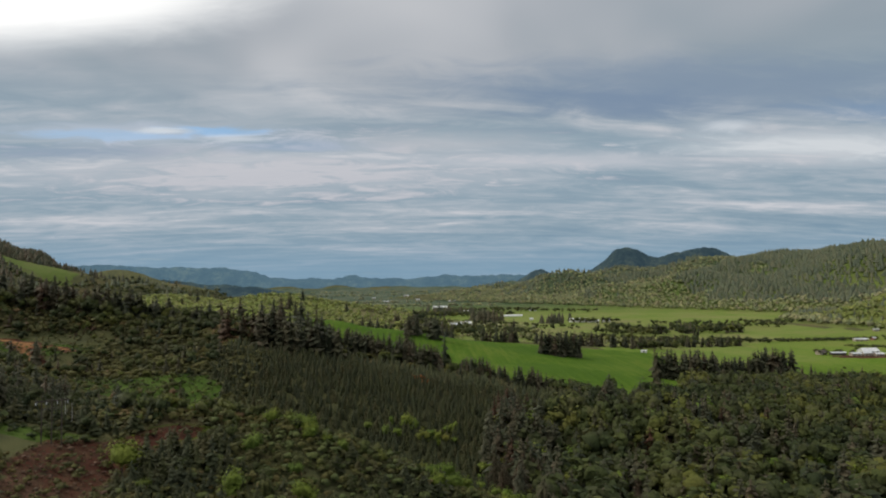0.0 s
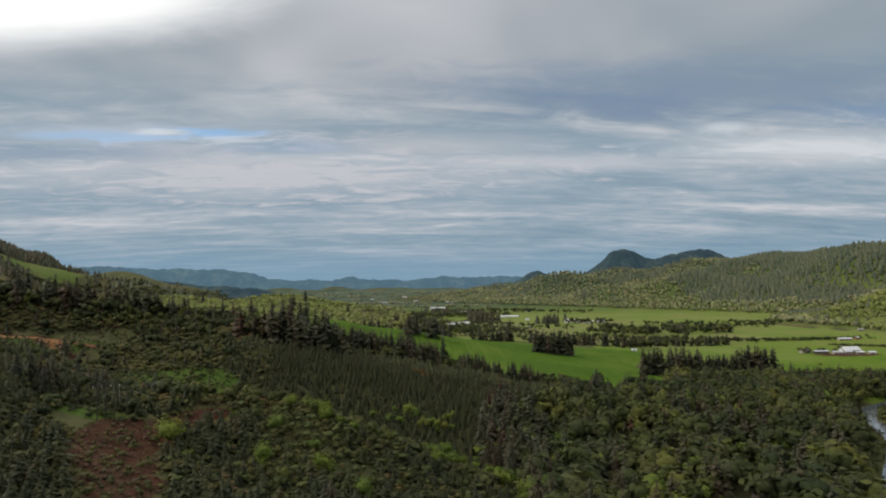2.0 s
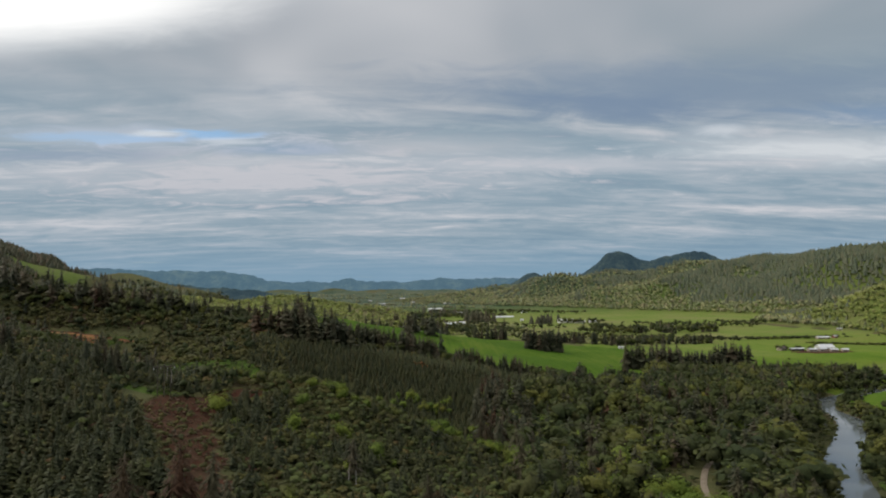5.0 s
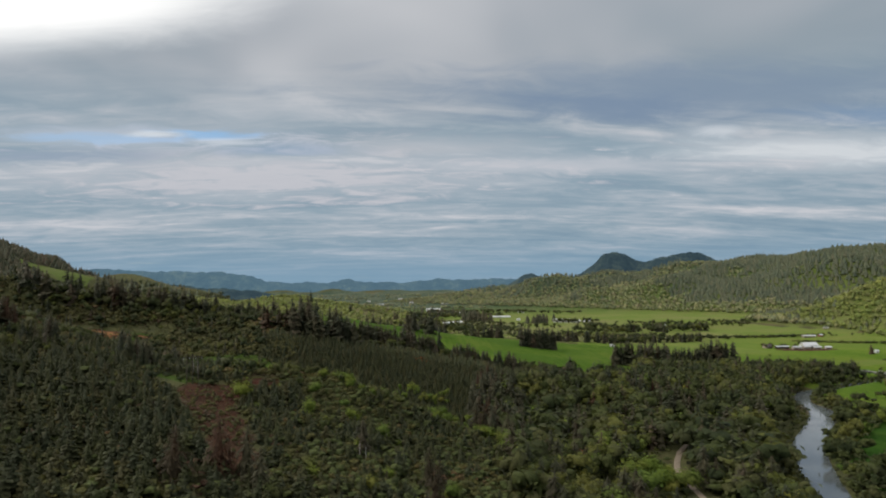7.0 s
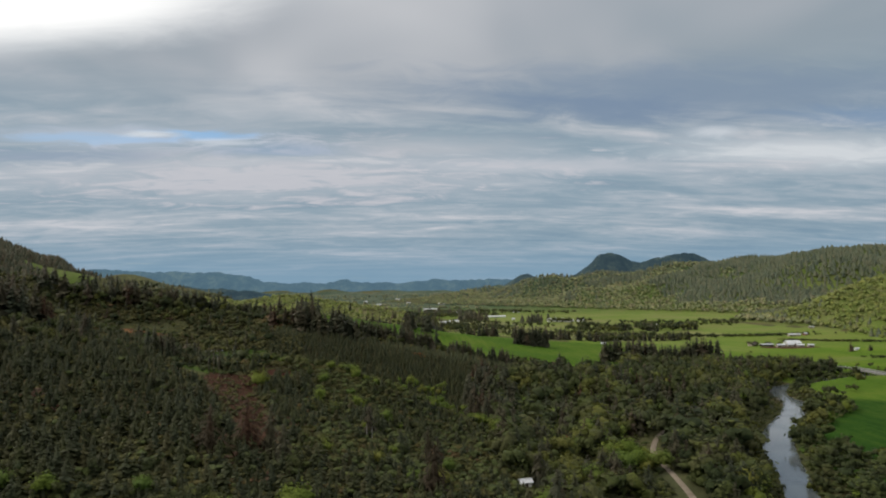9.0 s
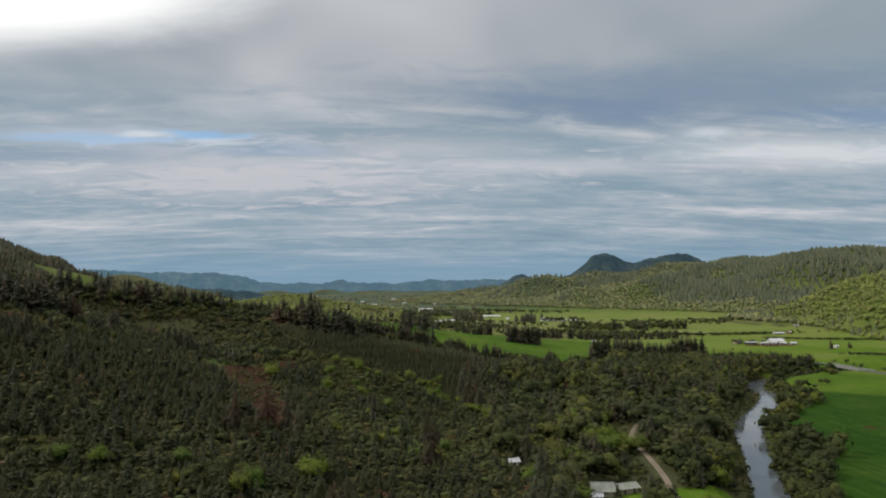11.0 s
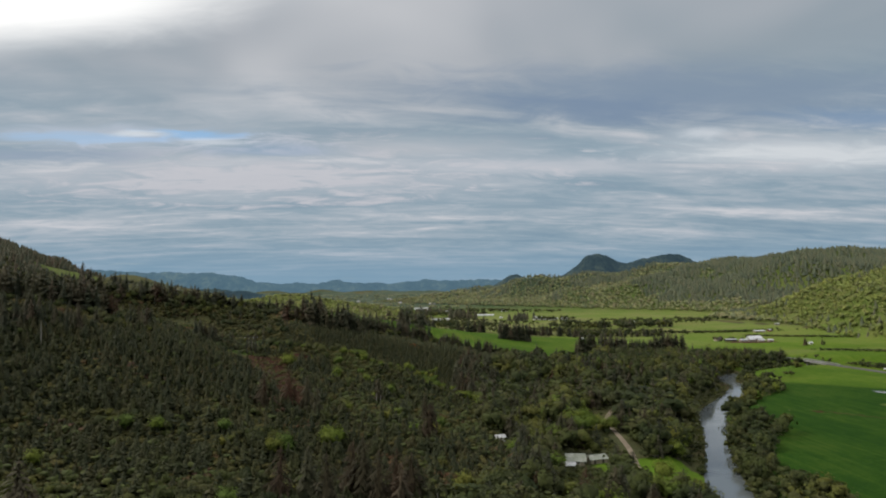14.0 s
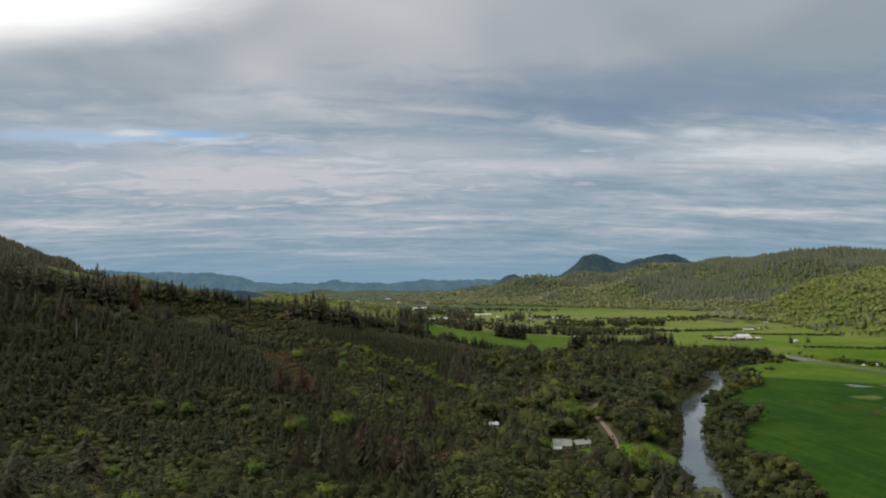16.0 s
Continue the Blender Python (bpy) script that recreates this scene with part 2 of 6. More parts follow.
def ground_material():
    """Grass, forest floor, red earth and gravel, mixed by what covers each part of the land, with cloud shade and haze
    painted in.
    """
    m, t, p = surface("land", (0.1, 0.1, 0.05), 0.95, 0.0, 0.03)
    at = node(t, "ShaderNodeNewGeometry").outputs["Position"]
    cover = node(t, "ShaderNodeAttribute", attribute_name="cover").outputs["Color"]
    sep = node(t, "ShaderNodeSeparateColor", i_0=cover)
    n1 = node(t, "ShaderNodeTexNoise", i_Vector=at, i_Scale=0.012, i_Detail=4.0, i_Roughness=0.55)
    n2 = node(t, "ShaderNodeTexNoise", i_Vector=at, i_Scale=0.12, i_Detail=5.0, i_Roughness=0.65)
    n3 = node(t, "ShaderNodeTexNoise", i_Vector=at, i_Scale=1.2, i_Detail=4.0, i_Roughness=0.7)
    k = math_node(t, "MULTIPLY_ADD", n1.outputs[0], 0.6, math_node(t, "MULTIPLY_ADD", n2.outputs[0], 0.3, math_node(t, "MULTIPLY", n3.outputs[0], 0.12)))
    long = node(t, "ShaderNodeMapping", i_Vector=at, i_Rotation=(0, 0, 0.42), i_Scale=(0.35, 0.02, 0.1))
    n4 = node(t, "ShaderNodeTexNoise", i_Vector=long.outputs[0], i_Scale=1.0, i_Detail=4.0, i_Roughness=0.6)
    kg = math_node(t, "MULTIPLY_ADD", math_node(t, "SUBTRACT", n4.outputs[0], 0.5), 0.45, math_node(t, "MULTIPLY_ADD", math_node(t, "SUBTRACT", n3.outputs[0], 0.5), 0.35, k))
    lush = ramp_node(t, kg, [(0.40, (0.072, 0.130, 0.013)), (0.52, (0.096, 0.158, 0.017)), (0.62, (0.134, 0.175, 0.026))])
    hay = ramp_node(t, kg, [(0.40, (0.132, 0.168, 0.041)), (0.52, (0.168, 0.186, 0.060)), (0.62, (0.162, 0.144, 0.072))])
    # darker grass; on the right-bank field it paints in a cloud's shade
    dark_grass = ramp_node(t, kg, [(0.38, (0.014, 0.043, 0.006)), (0.52, (0.024, 0.060, 0.007)), (0.64, (0.041, 0.074, 0.011))])
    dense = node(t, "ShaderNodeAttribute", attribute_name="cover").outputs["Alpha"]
    grass = mix_node(t, sep.outputs[2], mix_node(t, dense, lush, dark_grass), hay)
    # distance haze painted in as greyer grass, stronger towards the north
    hazy_grass = ramp_node(t, kg, [(0.40, (0.034, 0.056, 0.036)), (0.50, (0.060, 0.082, 0.054)), (0.60, (0.110, 0.118, 0.074))])
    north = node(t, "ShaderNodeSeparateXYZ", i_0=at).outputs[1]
    haze_share = node(t, "ShaderNodeMapRange", interpolation_type="SMOOTHSTEP", i_0=north, i_1=1500.0, i_2=2600.0).outputs[0]
    grass = mix_node(t, haze_share, grass, hazy_grass)
    floor = ramp_node(t, k, [(0.42, (0.058, 0.062, 0.030)), (0.52, (0.078, 0.080, 0.034)), (0.62, (0.100, 0.082, 0.042))])
    earth = ramp_node(t, math_node(t, "MULTIPLY_ADD", n3.outputs[0], 0.45, math_node(t, "MULTIPLY", n2.outputs[0], 0.55)),
                      [(0.40, (0.026, 0.015, 0.011)), (0.47, (0.076, 0.028, 0.018)), (0.53, (0.042, 0.026, 0.017)), (0.60, (0.115, 0.060, 0.040))])
    clay = ramp_node(t, k, [(0.42, (0.15, 0.075, 0.034)), (0.52, (0.22, 0.115, 0.050)), (0.62, (0.19, 0.14, 0.06))])
    road = node(t, "ShaderNodeMapRange", interpolation_type="SMOOTHSTEP", i_0=sep.outputs[1], i_1=0.82, i_2=0.95).outputs[0]
    earth = mix_node(t, road, earth, clay)
    edge = math_node(t, "MULTIPLY_ADD", math_node(t, "SUBTRACT", n2.outputs[0], 0.5), 0.7, sep.outputs[0])
    fg = node(t, "ShaderNodeMapRange", interpolation_type="SMOOTHSTEP", i_0=edge, i_1=0.4, i_2=0.6).outputs[0]
    edge2 = math_node(t, "MULTIPLY_ADD", math_node(t, "SUBTRACT", n3.outputs[0], 0.5), 0.8, sep.outputs[1])
    fe = node(t, "ShaderNodeMapRange", interpolation_type="SMOOTHSTEP", i_0=edge2, i_1=0.38, i_2=0.62).outputs[0]
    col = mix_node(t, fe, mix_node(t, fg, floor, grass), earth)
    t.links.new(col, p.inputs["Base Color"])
    bmp = node(t, "ShaderNodeBump", i_Strength=0.5, i_Distance=0.6, i_Height=n3.outputs[0])
    t.links.new(bmp.outputs[0], p.inputs["Normal"])
    return m


def water_material():
    m, t, p = surface("river_water", (0.11, 0.125, 0.13), 0.06, 0.0, 0.5)
    at = node(t, "ShaderNodeNewGeometry").outputs["Position"]
    n = node(t, "ShaderNodeTexNoise", i_Vector=at, i_Scale=0.35, i_Detail=5.0, i_Roughness=0.6)
    n2 = node(t, "ShaderNodeTexNoise", i_Vector=at, i_Scale=0.05, i_Detail=3.0, i_Roughness=0.6)
    rough = node(t, "ShaderNodeMapRange", i_0=n2.outputs[0], i_1=0.4, i_2=0.65, i_3=0.04, i_4=0.16).outputs[0]
    t.links.new(rough, p.inputs["Roughness"])
    bmp = node(t, "ShaderNodeBump", i_Strength=0.2, i_Distance=0.08, i_Height=n.outputs[0])
    t.links.new(bmp.outputs[0], p.inputs["Normal"])
    return m


LAND, WATER = ground_material(), water_material()
GRAVEL = worn("gravel", (0.15, 0.12, 0.085), (0.24, 0.195, 0.145), 3.0, 0.95)
ASPHALT = worn("old_asphalt", (0.07, 0.07, 0.062), (0.11, 0.105, 0.095), 6.0, 0.9)
CONCRETE = worn("concrete", (0.19, 0.18, 0.165), (0.28, 0.265, 0.24), 2.0, 0.85)
WHITE_METAL = worn("white_metal_roofing", (0.46, 0.47, 0.48), (0.66, 0.66, 0.66), 6.0, 0.45, 0.0, 0.1, 0.5)
GREY_METAL = worn("grey_metal_roofing", (0.40, 0.42, 0.43), (0.55, 0.56, 0.57), 5.0, 0.5, 0.2, 0.1, 0.5)
RED_SHEET = worn("faded_red_siding", (0.22, 0.09, 0.07), (0.32, 0.15, 0.12), 4.0, 0.8)
WHITE_PAINT = worn("white_painted_siding", (0.55, 0.55, 0.52), (0.74, 0.73, 0.70), 3.0, 0.7)
TAN_PAINT = worn("tan_siding", (0.30, 0.25, 0.19), (0.42, 0.36, 0.28), 3.0, 0.75)
MOSSY = worn("pale_mossy_roofing", (0.19, 0.21, 0.16), (0.36, 0.37, 0.33), 3.0, 0.8)
REEDS = worn("reeds", (0.05, 0.075, 0.02), (0.09, 0.10, 0.035), 1.5, 0.9)
DARK_GLASS = surface("dark_window_glass", (0.02, 0.025, 0.03), 0.08, 0.0, 0.5)[0]
DARK_WOOD = worn("dark_boards", (0.05, 0.04, 0.035), (0.10, 0.08, 0.07), 2.0, 0.85)
RUBBER = surface("black_rubber", (0.02, 0.02, 0.02), 0.8)[0]
CAR_WHITE = surface("white_car_paint", (0.75, 0.75, 0.75), 0.25, 0.0, 0.5)[0]
GALV = worn("galvanised_steel", (0.45, 0.46, 0.47), (0.6, 0.6, 0.6), 1.0, 0.45, 0.6)


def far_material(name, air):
    """Forested mountains miles off, blue with air that is painted in as emission."""
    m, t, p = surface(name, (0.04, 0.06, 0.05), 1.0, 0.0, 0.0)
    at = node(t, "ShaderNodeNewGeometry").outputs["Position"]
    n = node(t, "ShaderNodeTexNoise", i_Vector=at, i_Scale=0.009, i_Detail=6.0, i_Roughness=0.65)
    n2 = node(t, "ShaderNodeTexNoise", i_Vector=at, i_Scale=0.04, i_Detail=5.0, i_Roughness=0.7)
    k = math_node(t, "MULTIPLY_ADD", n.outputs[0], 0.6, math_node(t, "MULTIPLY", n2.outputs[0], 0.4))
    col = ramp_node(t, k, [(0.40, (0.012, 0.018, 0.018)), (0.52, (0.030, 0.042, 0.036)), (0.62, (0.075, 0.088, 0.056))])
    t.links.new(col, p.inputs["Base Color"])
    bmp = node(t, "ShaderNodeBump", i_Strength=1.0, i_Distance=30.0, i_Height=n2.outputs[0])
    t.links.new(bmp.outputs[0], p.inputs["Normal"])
    # haze painted as a blue glow; air sets its strength
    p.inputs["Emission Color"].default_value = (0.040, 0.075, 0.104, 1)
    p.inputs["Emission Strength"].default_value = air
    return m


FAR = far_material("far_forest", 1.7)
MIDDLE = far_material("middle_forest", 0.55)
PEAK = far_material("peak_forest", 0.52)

# ---- the lie of the land ----
def ease(a, b, v):
    s = np.clip((v - a) / (b - a), 0, 1)
    return s * s * (3 - 2 * s)


def soft_up(v, w):
    return w * np.logaddexp(0, v / w)


def mound(x, y, cx, cy, rise, sx, sy, turn=0.0):
    c, s = math.cos(radians(turn)), math.sin(radians(turn))
    u, v = (x - cx) * c + (y - cy) * s, (y - cy) * c - (x - cx) * s
    return rise * np.exp(-(u * u) / (2 * sx * sx) - (v * v) / (2 * sy * sy))


def ripple(x, y, size, seed):
    """Smooth uneven ground, about -1 to 1, from a few crossing waves."""
    rng = np.random.RandomState(seed)
    out = 0
    for k in range(7):
        a, p, q = rng.uniform(0, 6.283), rng.uniform(0, 6.283), rng.uniform(0.6, 1.7)
        out = out + np.sin((x * math.cos(a) + y * math.sin(a)) * 6.283 * q / size + p + 1.3 * np.sin((x * math.sin(a) - y * math.cos(a)) * 3.1 * q / size + 2 * p))
    return out / 4.2


RIVER = [(-20, -620), (40, -400), (72, -270), (88, -160), (104, -40), (116, 36), (132, 84), (149, 122), (170, 165), (186, 200), (206, 240), (232, 275), (262, 314), (285, 350),
         (292, 385), (310, 412), (345, 434), (380, 455), (415, 472), (470, 478), (560, 455), (700, 440), (1000, 380), (1500, 300)]


def bend(points, n):
    """A smooth line through the points, n steps between each two."""
    p = np.array(points, float)
    p = np.vstack([2 * p[0] - p[1], p, 2 * p[-1] - p[-2]])
    s = np.linspace(0, 1, n, endpoint=False)[:, None]
    out = []
    for a, b, c, d in zip(p, p[1:], p[2:], p[3:]):
        out.append(0.5 * (2 * b + (c - a) * s + (2 * a - 5 * b + 4 * c - d) * s ** 2 + (3 * b - a - 3 * c + d) * s ** 3))
    return np.vstack(out + [p[-2:-1]])


RIVER_LINE = bend(RIVER, 8)


def far_from(line, x, y, cut=60.0):
    """Distance from points to a line, no more than cut."""
    shape = np.shape(x)
    x, y = np.ravel(x).astype(float), np.ravel(y).astype(float)
    best = np.full(x.shape, cut)
    lo, hi = line.min(0) - cut, line.max(0) + cut
    near = np.nonzero((x > lo[0]) & (x < hi[0]) & (y > lo[1]) & (y < hi[1]))[0]
    px, py, d = x[near], y[near], best[near]
    for (ax, ay), (bx, by) in zip(line, line[1:]):
        ux, uy = bx - ax, by - ay
        k = np.clip(((px - ax) * ux + (py - ay) * uy) / (ux * ux + uy * uy + 1e-9), 0, 1)
        d = np.minimum(d, np.hypot(px - ax - k * ux, py - ay - k * uy))
    best[near] = d
    return best.reshape(shape)


FOREST_ROAD = bend([(-420, 420), (-340, 408), (-290, 402), (-231, 394), (-200, 384), (-173, 369)], 5)
HIGHWAY = bend([(500, 120), (474, 250), (452, 350), (447, 400), (441, 452), (440, 500), (432, 526), (408, 548), (372, 562), (335, 574), (300, 590)], 6)


def river_half(x, y):
    return 6.2 + 1.3 * np.sin(y * 0.03) + 1.5 * ease(300, 350, y)


RIDGE_U = (-1300, -1000, -834, -632, -447, -277, -122, -6, 102, 216, 299, 407, 499, 556, 637, 718, 801, 892, 984, 1300, 1900)
RIDGE_TOP = (0, 8, 20, 54, 85, 104, 106, 122, 111, 126, 145, 151, 168, 157, 164, 176, 184, 180, 169, 150, 140)


def ground_height(x, y):
    x, y = np.asarray(x, float), np.asarray(y, float)
    z = 3 + 11 * ease(520, 1300, y)
    # the hillside
    foot = 60 - 0.25 * soft_up(y - 400, 40) + 6 * np.sin(y * 0.021)
    hill = 0.33 * soft_up(foot - x, 22) - 0.15 * soft_up(np.minimum(-160, foot - 220) - x, 40) - 0.10 * soft_up(np.minimum(-450, foot - 510) - x, 90)
    hill = hill * (1 - 0.16 * ease(550, 1300, y)) * (1 - (0.18 + 0.28 * ease(-120, -260, x)) * ease(430, 580, y)) * (1 - 0.40 * ease(1250, 2000, y)) * (1 - ease(2300, 3300, y))
    z = z + hill
    z = z - mound(x, y, -28, 18, 6, 40, 45) - mound(x, y, -135, 5, 27, 62, 68)
    # spur, hollow behind it, pasture hill
    z = z + mound(x, y, -28, 216, 13, 42, 20, -6) - mound(x, y, -115, 232, 7, 32, 17) - mound(x, y, -170, 356, 27, 88, 32) - mound(x, y, -264, 388, 17, 52, 16) + mound(x, y, -92, 403, 8, 22, 14)
    z = z - mound(x, y, -60, 282, 15, 95, 36, -8) - mound(x, y, -212, 296, 15, 66, 30) - mound(x, y, -262, 356, 10, 34, 18)
    z = z + mound(x, y, 60, 440, 24, 110, 115)
    z = z + mound(x, y, 140, 690, 10, 130, 100) + mound(x, y, 35, 645, 12, 64, 60) - mound(x, y, 150, 438, 6, 34, 40)
    z = z + mound(x, y, -75, 620, 18, 75, 42)
    z = z + mound(x, y, -60, 940, 24, 170, 150)
    z = z + np.interp(x, (-520, -300, -230, -180, -122, -60, 0, 36, 66), (0, 5, 12, 20, 24, 20, 17, 9, 0)) * np.exp(-((y - 905) / 135) ** 2 / 2)
    z = z + mound(x, y, -85, 352, 13, 40, 24) - mound(x, y, -235, 436, 7, 46, 24) + mound(x, y, -215, 300, 8, 30, 26)
    # wooded hill with a clear-cut knoll
    z = z + mound(x, y, -1080, 1420, 172, 220, 250)
    z = z + mound(x, y, -690, 1230, 20, 100, 120) + mound(x, y, -690, 1390, 12, 60, 70)
    z = z + mound(x, y, -1000, 2000, 30, 330, 220) + mound(x, y, -770, 1990, 34, 190, 120) + mound(x, y, -215, 690, 10, 45, 40)
    # the long wooded ridge across the valley
    s = (x - 340) * 0.836 + (y - 2150) * 0.548
    u = (x - 340) * 0.548 - (y - 2150) * 0.836
    top = np.interp(u, RIDGE_U, RIDGE_TOP)
    run = np.clip(soft_up(s, 30) / 850, 0, 3)
    z = z + top * np.where(run < 1, run * (1.75 - 0.75 * run), np.maximum(0, 1 - 0.6 * (run - 1))) * ease(-60, 60, s)
    # the near end of that ridge
    z = z + mound(x, y, 1060, 980, 52, 190, 170, 20)
    z = z + mound(x, y, 1330, 700, 95, 260, 260)
    toe = 660 + 0.13 * (y - 700)
    z = np.maximum(z, 8 + 97 * (1 - np.exp(-np.maximum(0, x - toe) / 52)) * ease(1250, 1000, y) * ease(380, 560, y) * (1 - 0.5 * ease(900, 1100, x)))
    # roughness of the slopes, none on the flats
    rough = np.clip((z - 12) / 40, 0, 1)
    z = z + rough * (1.6 * ripple(x, y, 75, 3) + (6.5 * ripple(x, y, 310, 5) + 5 * ripple(x, y, 150, 6)) * ease(600, 1100, np.hypot(x, y)))
    z = z + 0.35 * ripple(x, y, 120, 8) + 40 * ease(2500, 4300, y)
    # spurs and gullies on the far slopes
    z = z + 30 * ripple(x, y, 400, 51) * ease(22, 70, z) * (1 - ease(120, 165, z)) * ease(900, 1200, np.hypot(x, y))
    z = z - mound(x, y, 78, 106, 3.5, 22, 26)
    # the bench of the forest road
    bench = np.interp(x, [-420, -300, -231, -173], [64, 61.5, 59.5, 55])
    k = np.exp(-(far_from(FOREST_ROAD, x, y, 90) / 17) ** 2)
    z = z + (bench - z) * k
    # level ground under the road
    k = 1 - ease(12, 62, far_from(HIGHWAY, x, y, 80))
    z = z + (np.minimum(z, 4.0) - z) * k
    # the river bed
    d = far_from(RIVER_LINE, x, y)
    half = river_half(x, y)
    z = np.where(d < 60, np.minimum(z, -1.6 + 4.6 * ease(half - 3, half + 9, d) + np.maximum(0, d - half - 9) * 0.5), z)
    return z

# ---- building helpers ----
def mesh_from(name, verts, faces, materials, mat_index=None, tint=None, smooth=False, soft=None):
    """A mesh from arrays of corners and triangles (or lists of faces)."""
    me = bpy.data.meshes.new(name)
    if isinstance(faces, np.ndarray):
        n, k = faces.shape
        me.vertices.add(len(verts))
        me.vertices.foreach_set("co", np.ascontiguousarray(verts, np.float32).ravel())
        me.loops.add(n * k)
        me.loops.foreach_set("vertex_index", np.ascontiguousarray(faces, np.int32).ravel())
        me.polygons.add(n)
        me.polygons.foreach_set("loop_start", np.arange(0, n * k, k, dtype=np.int32))
        me.polygons.foreach_set("loop_total", np.full(n, k, dtype=np.int32))
    else:
        me.from_pydata([tuple(v) for v in verts], [], faces)
    for m in materials:
        me.materials.append(m)
    if mat_index is not None:
        me.polygons.foreach_set("material_index", np.ascontiguousarray(mat_index, np.int32))
    if tint is not None:
        a = me.attributes.new("tint", "FLOAT", "POINT")
        a.data.foreach_set("value", np.ascontiguousarray(tint, np.float32))
    if soft is not None:
        a = me.attributes.new("soft", "FLOAT_VECTOR", "POINT")
        a.data.foreach_set("vector", np.ascontiguousarray(soft, np.float32).ravel())
    me.update(calc_edges=True)
    if smooth:
        me.polygons.foreach_set("use_smooth", np.ones(len(me.polygons), bool))
    return me


def part(name, bm, material, parent, label=""):
    """Links a bmesh as one mesh object under a thing or a part."""
    me = bpy.data.meshes.new(name)
    bm.to_mesh(me)
    bm.free()
    me.materials.append(material)
    ob = new(name, me)
    ob.parent = parent
    return tagged(ob, label)


def box(bm, cx, cy, cz, sx, sy, sz, turn=0.0, bevel=0.0):
    """A box by its centre and full sizes."""
    m = pose(cx, cy, cz, 0, 0, turn) @ Matrix.Diagonal((sx, sy, sz, 1))
    made = bmesh.ops.create_cube(bm, size=1.0, matrix=m)
    if bevel:
        edges = list({e for v in made["verts"] for e in v.link_edges})
        bmesh.ops.bevel(bm, geom=edges, offset=bevel, segments=1, affect="EDGES")
    return bm


def tube(bm, a, b, r0, r1, sides=8):
    """A tapered rod from a to b."""
    a, b = Vector(a), Vector(b)
    d = b - a
    m = Matrix.Translation((a + b) / 2) @ d.to_track_quat("Z", "Y").to_matrix().to_4x4()
    bmesh.ops.create_cone(bm, cap_ends=True, segments=sides, radius1=r0, radius2=r1, depth=d.length, matrix=m)
    return bm


def height(x, y):
    return float(ground_height(np.array([x]), np.array([y]))[0])


def inside(poly, x, y):
    """Which points lie in a polygon."""
    x, y = np.asarray(x, float), np.asarray(y, float)
    out = np.zeros(x.shape, bool)
    for (ax, ay), (bx, by) in zip(poly, poly[1:] + poly[:1]):
        cross = (ay > y) != (by > y)
        out ^= cross & (x < (bx - ax) * (y - ay) / (by - ay + 1e-12) + ax)
    return out


# ---- the plan: fields, tracks, woods ----
PASTURE = [(24, 446), (40, 430), (62, 402), (84, 392), (112, 400), (136, 396), (160, 420), (196, 468), (262, 600), (270, 640),
           (262, 706), (176, 724), (116, 742), (56, 758), (24, 752), (-40, 768), (-84, 716), (-118, 682), (-90, 610), (-46, 500), (0, 470)]
LANE = bend([(70, -60), (84, 30), (93, 73), (96, 92), (103, 120), (108, 152), (113, 185), (126, 214), (142, 240), (150, 275), (148, 330), (160, 380)], 6)
TRACKS = [FOREST_ROAD,
          bend([(-215, 389), (-196, 366), (-180, 348), (-170, 338)], 5),
          bend([(-222, 393), (-246, 384), (-256, 372), (-246, 361), (-228, 356)], 5),
          bend([(-62, 204), (-69, 194), (-73, 185), (-73, 174)], 5)]
MEADOW = ((-123, 313, 42, 25), (-208, 374, 48, 15), (-100, 184, 18, 6))
RED_CUT = [(-92, 178), (-80, 190), (-72, 176), (-60, 146), (-50, 118), (-44, 92), (-54, 90), (-64, 104), (-74, 124), (-92, 158)]


def river_x(y):
    p = RIVER_LINE[:np.argmax(RIVER_LINE[:, 1])]
    return np.interp(y, p[:, 1], p[:, 0])


def right_bank(x, y):
    return (x > river_x(y)) & (y < 470)


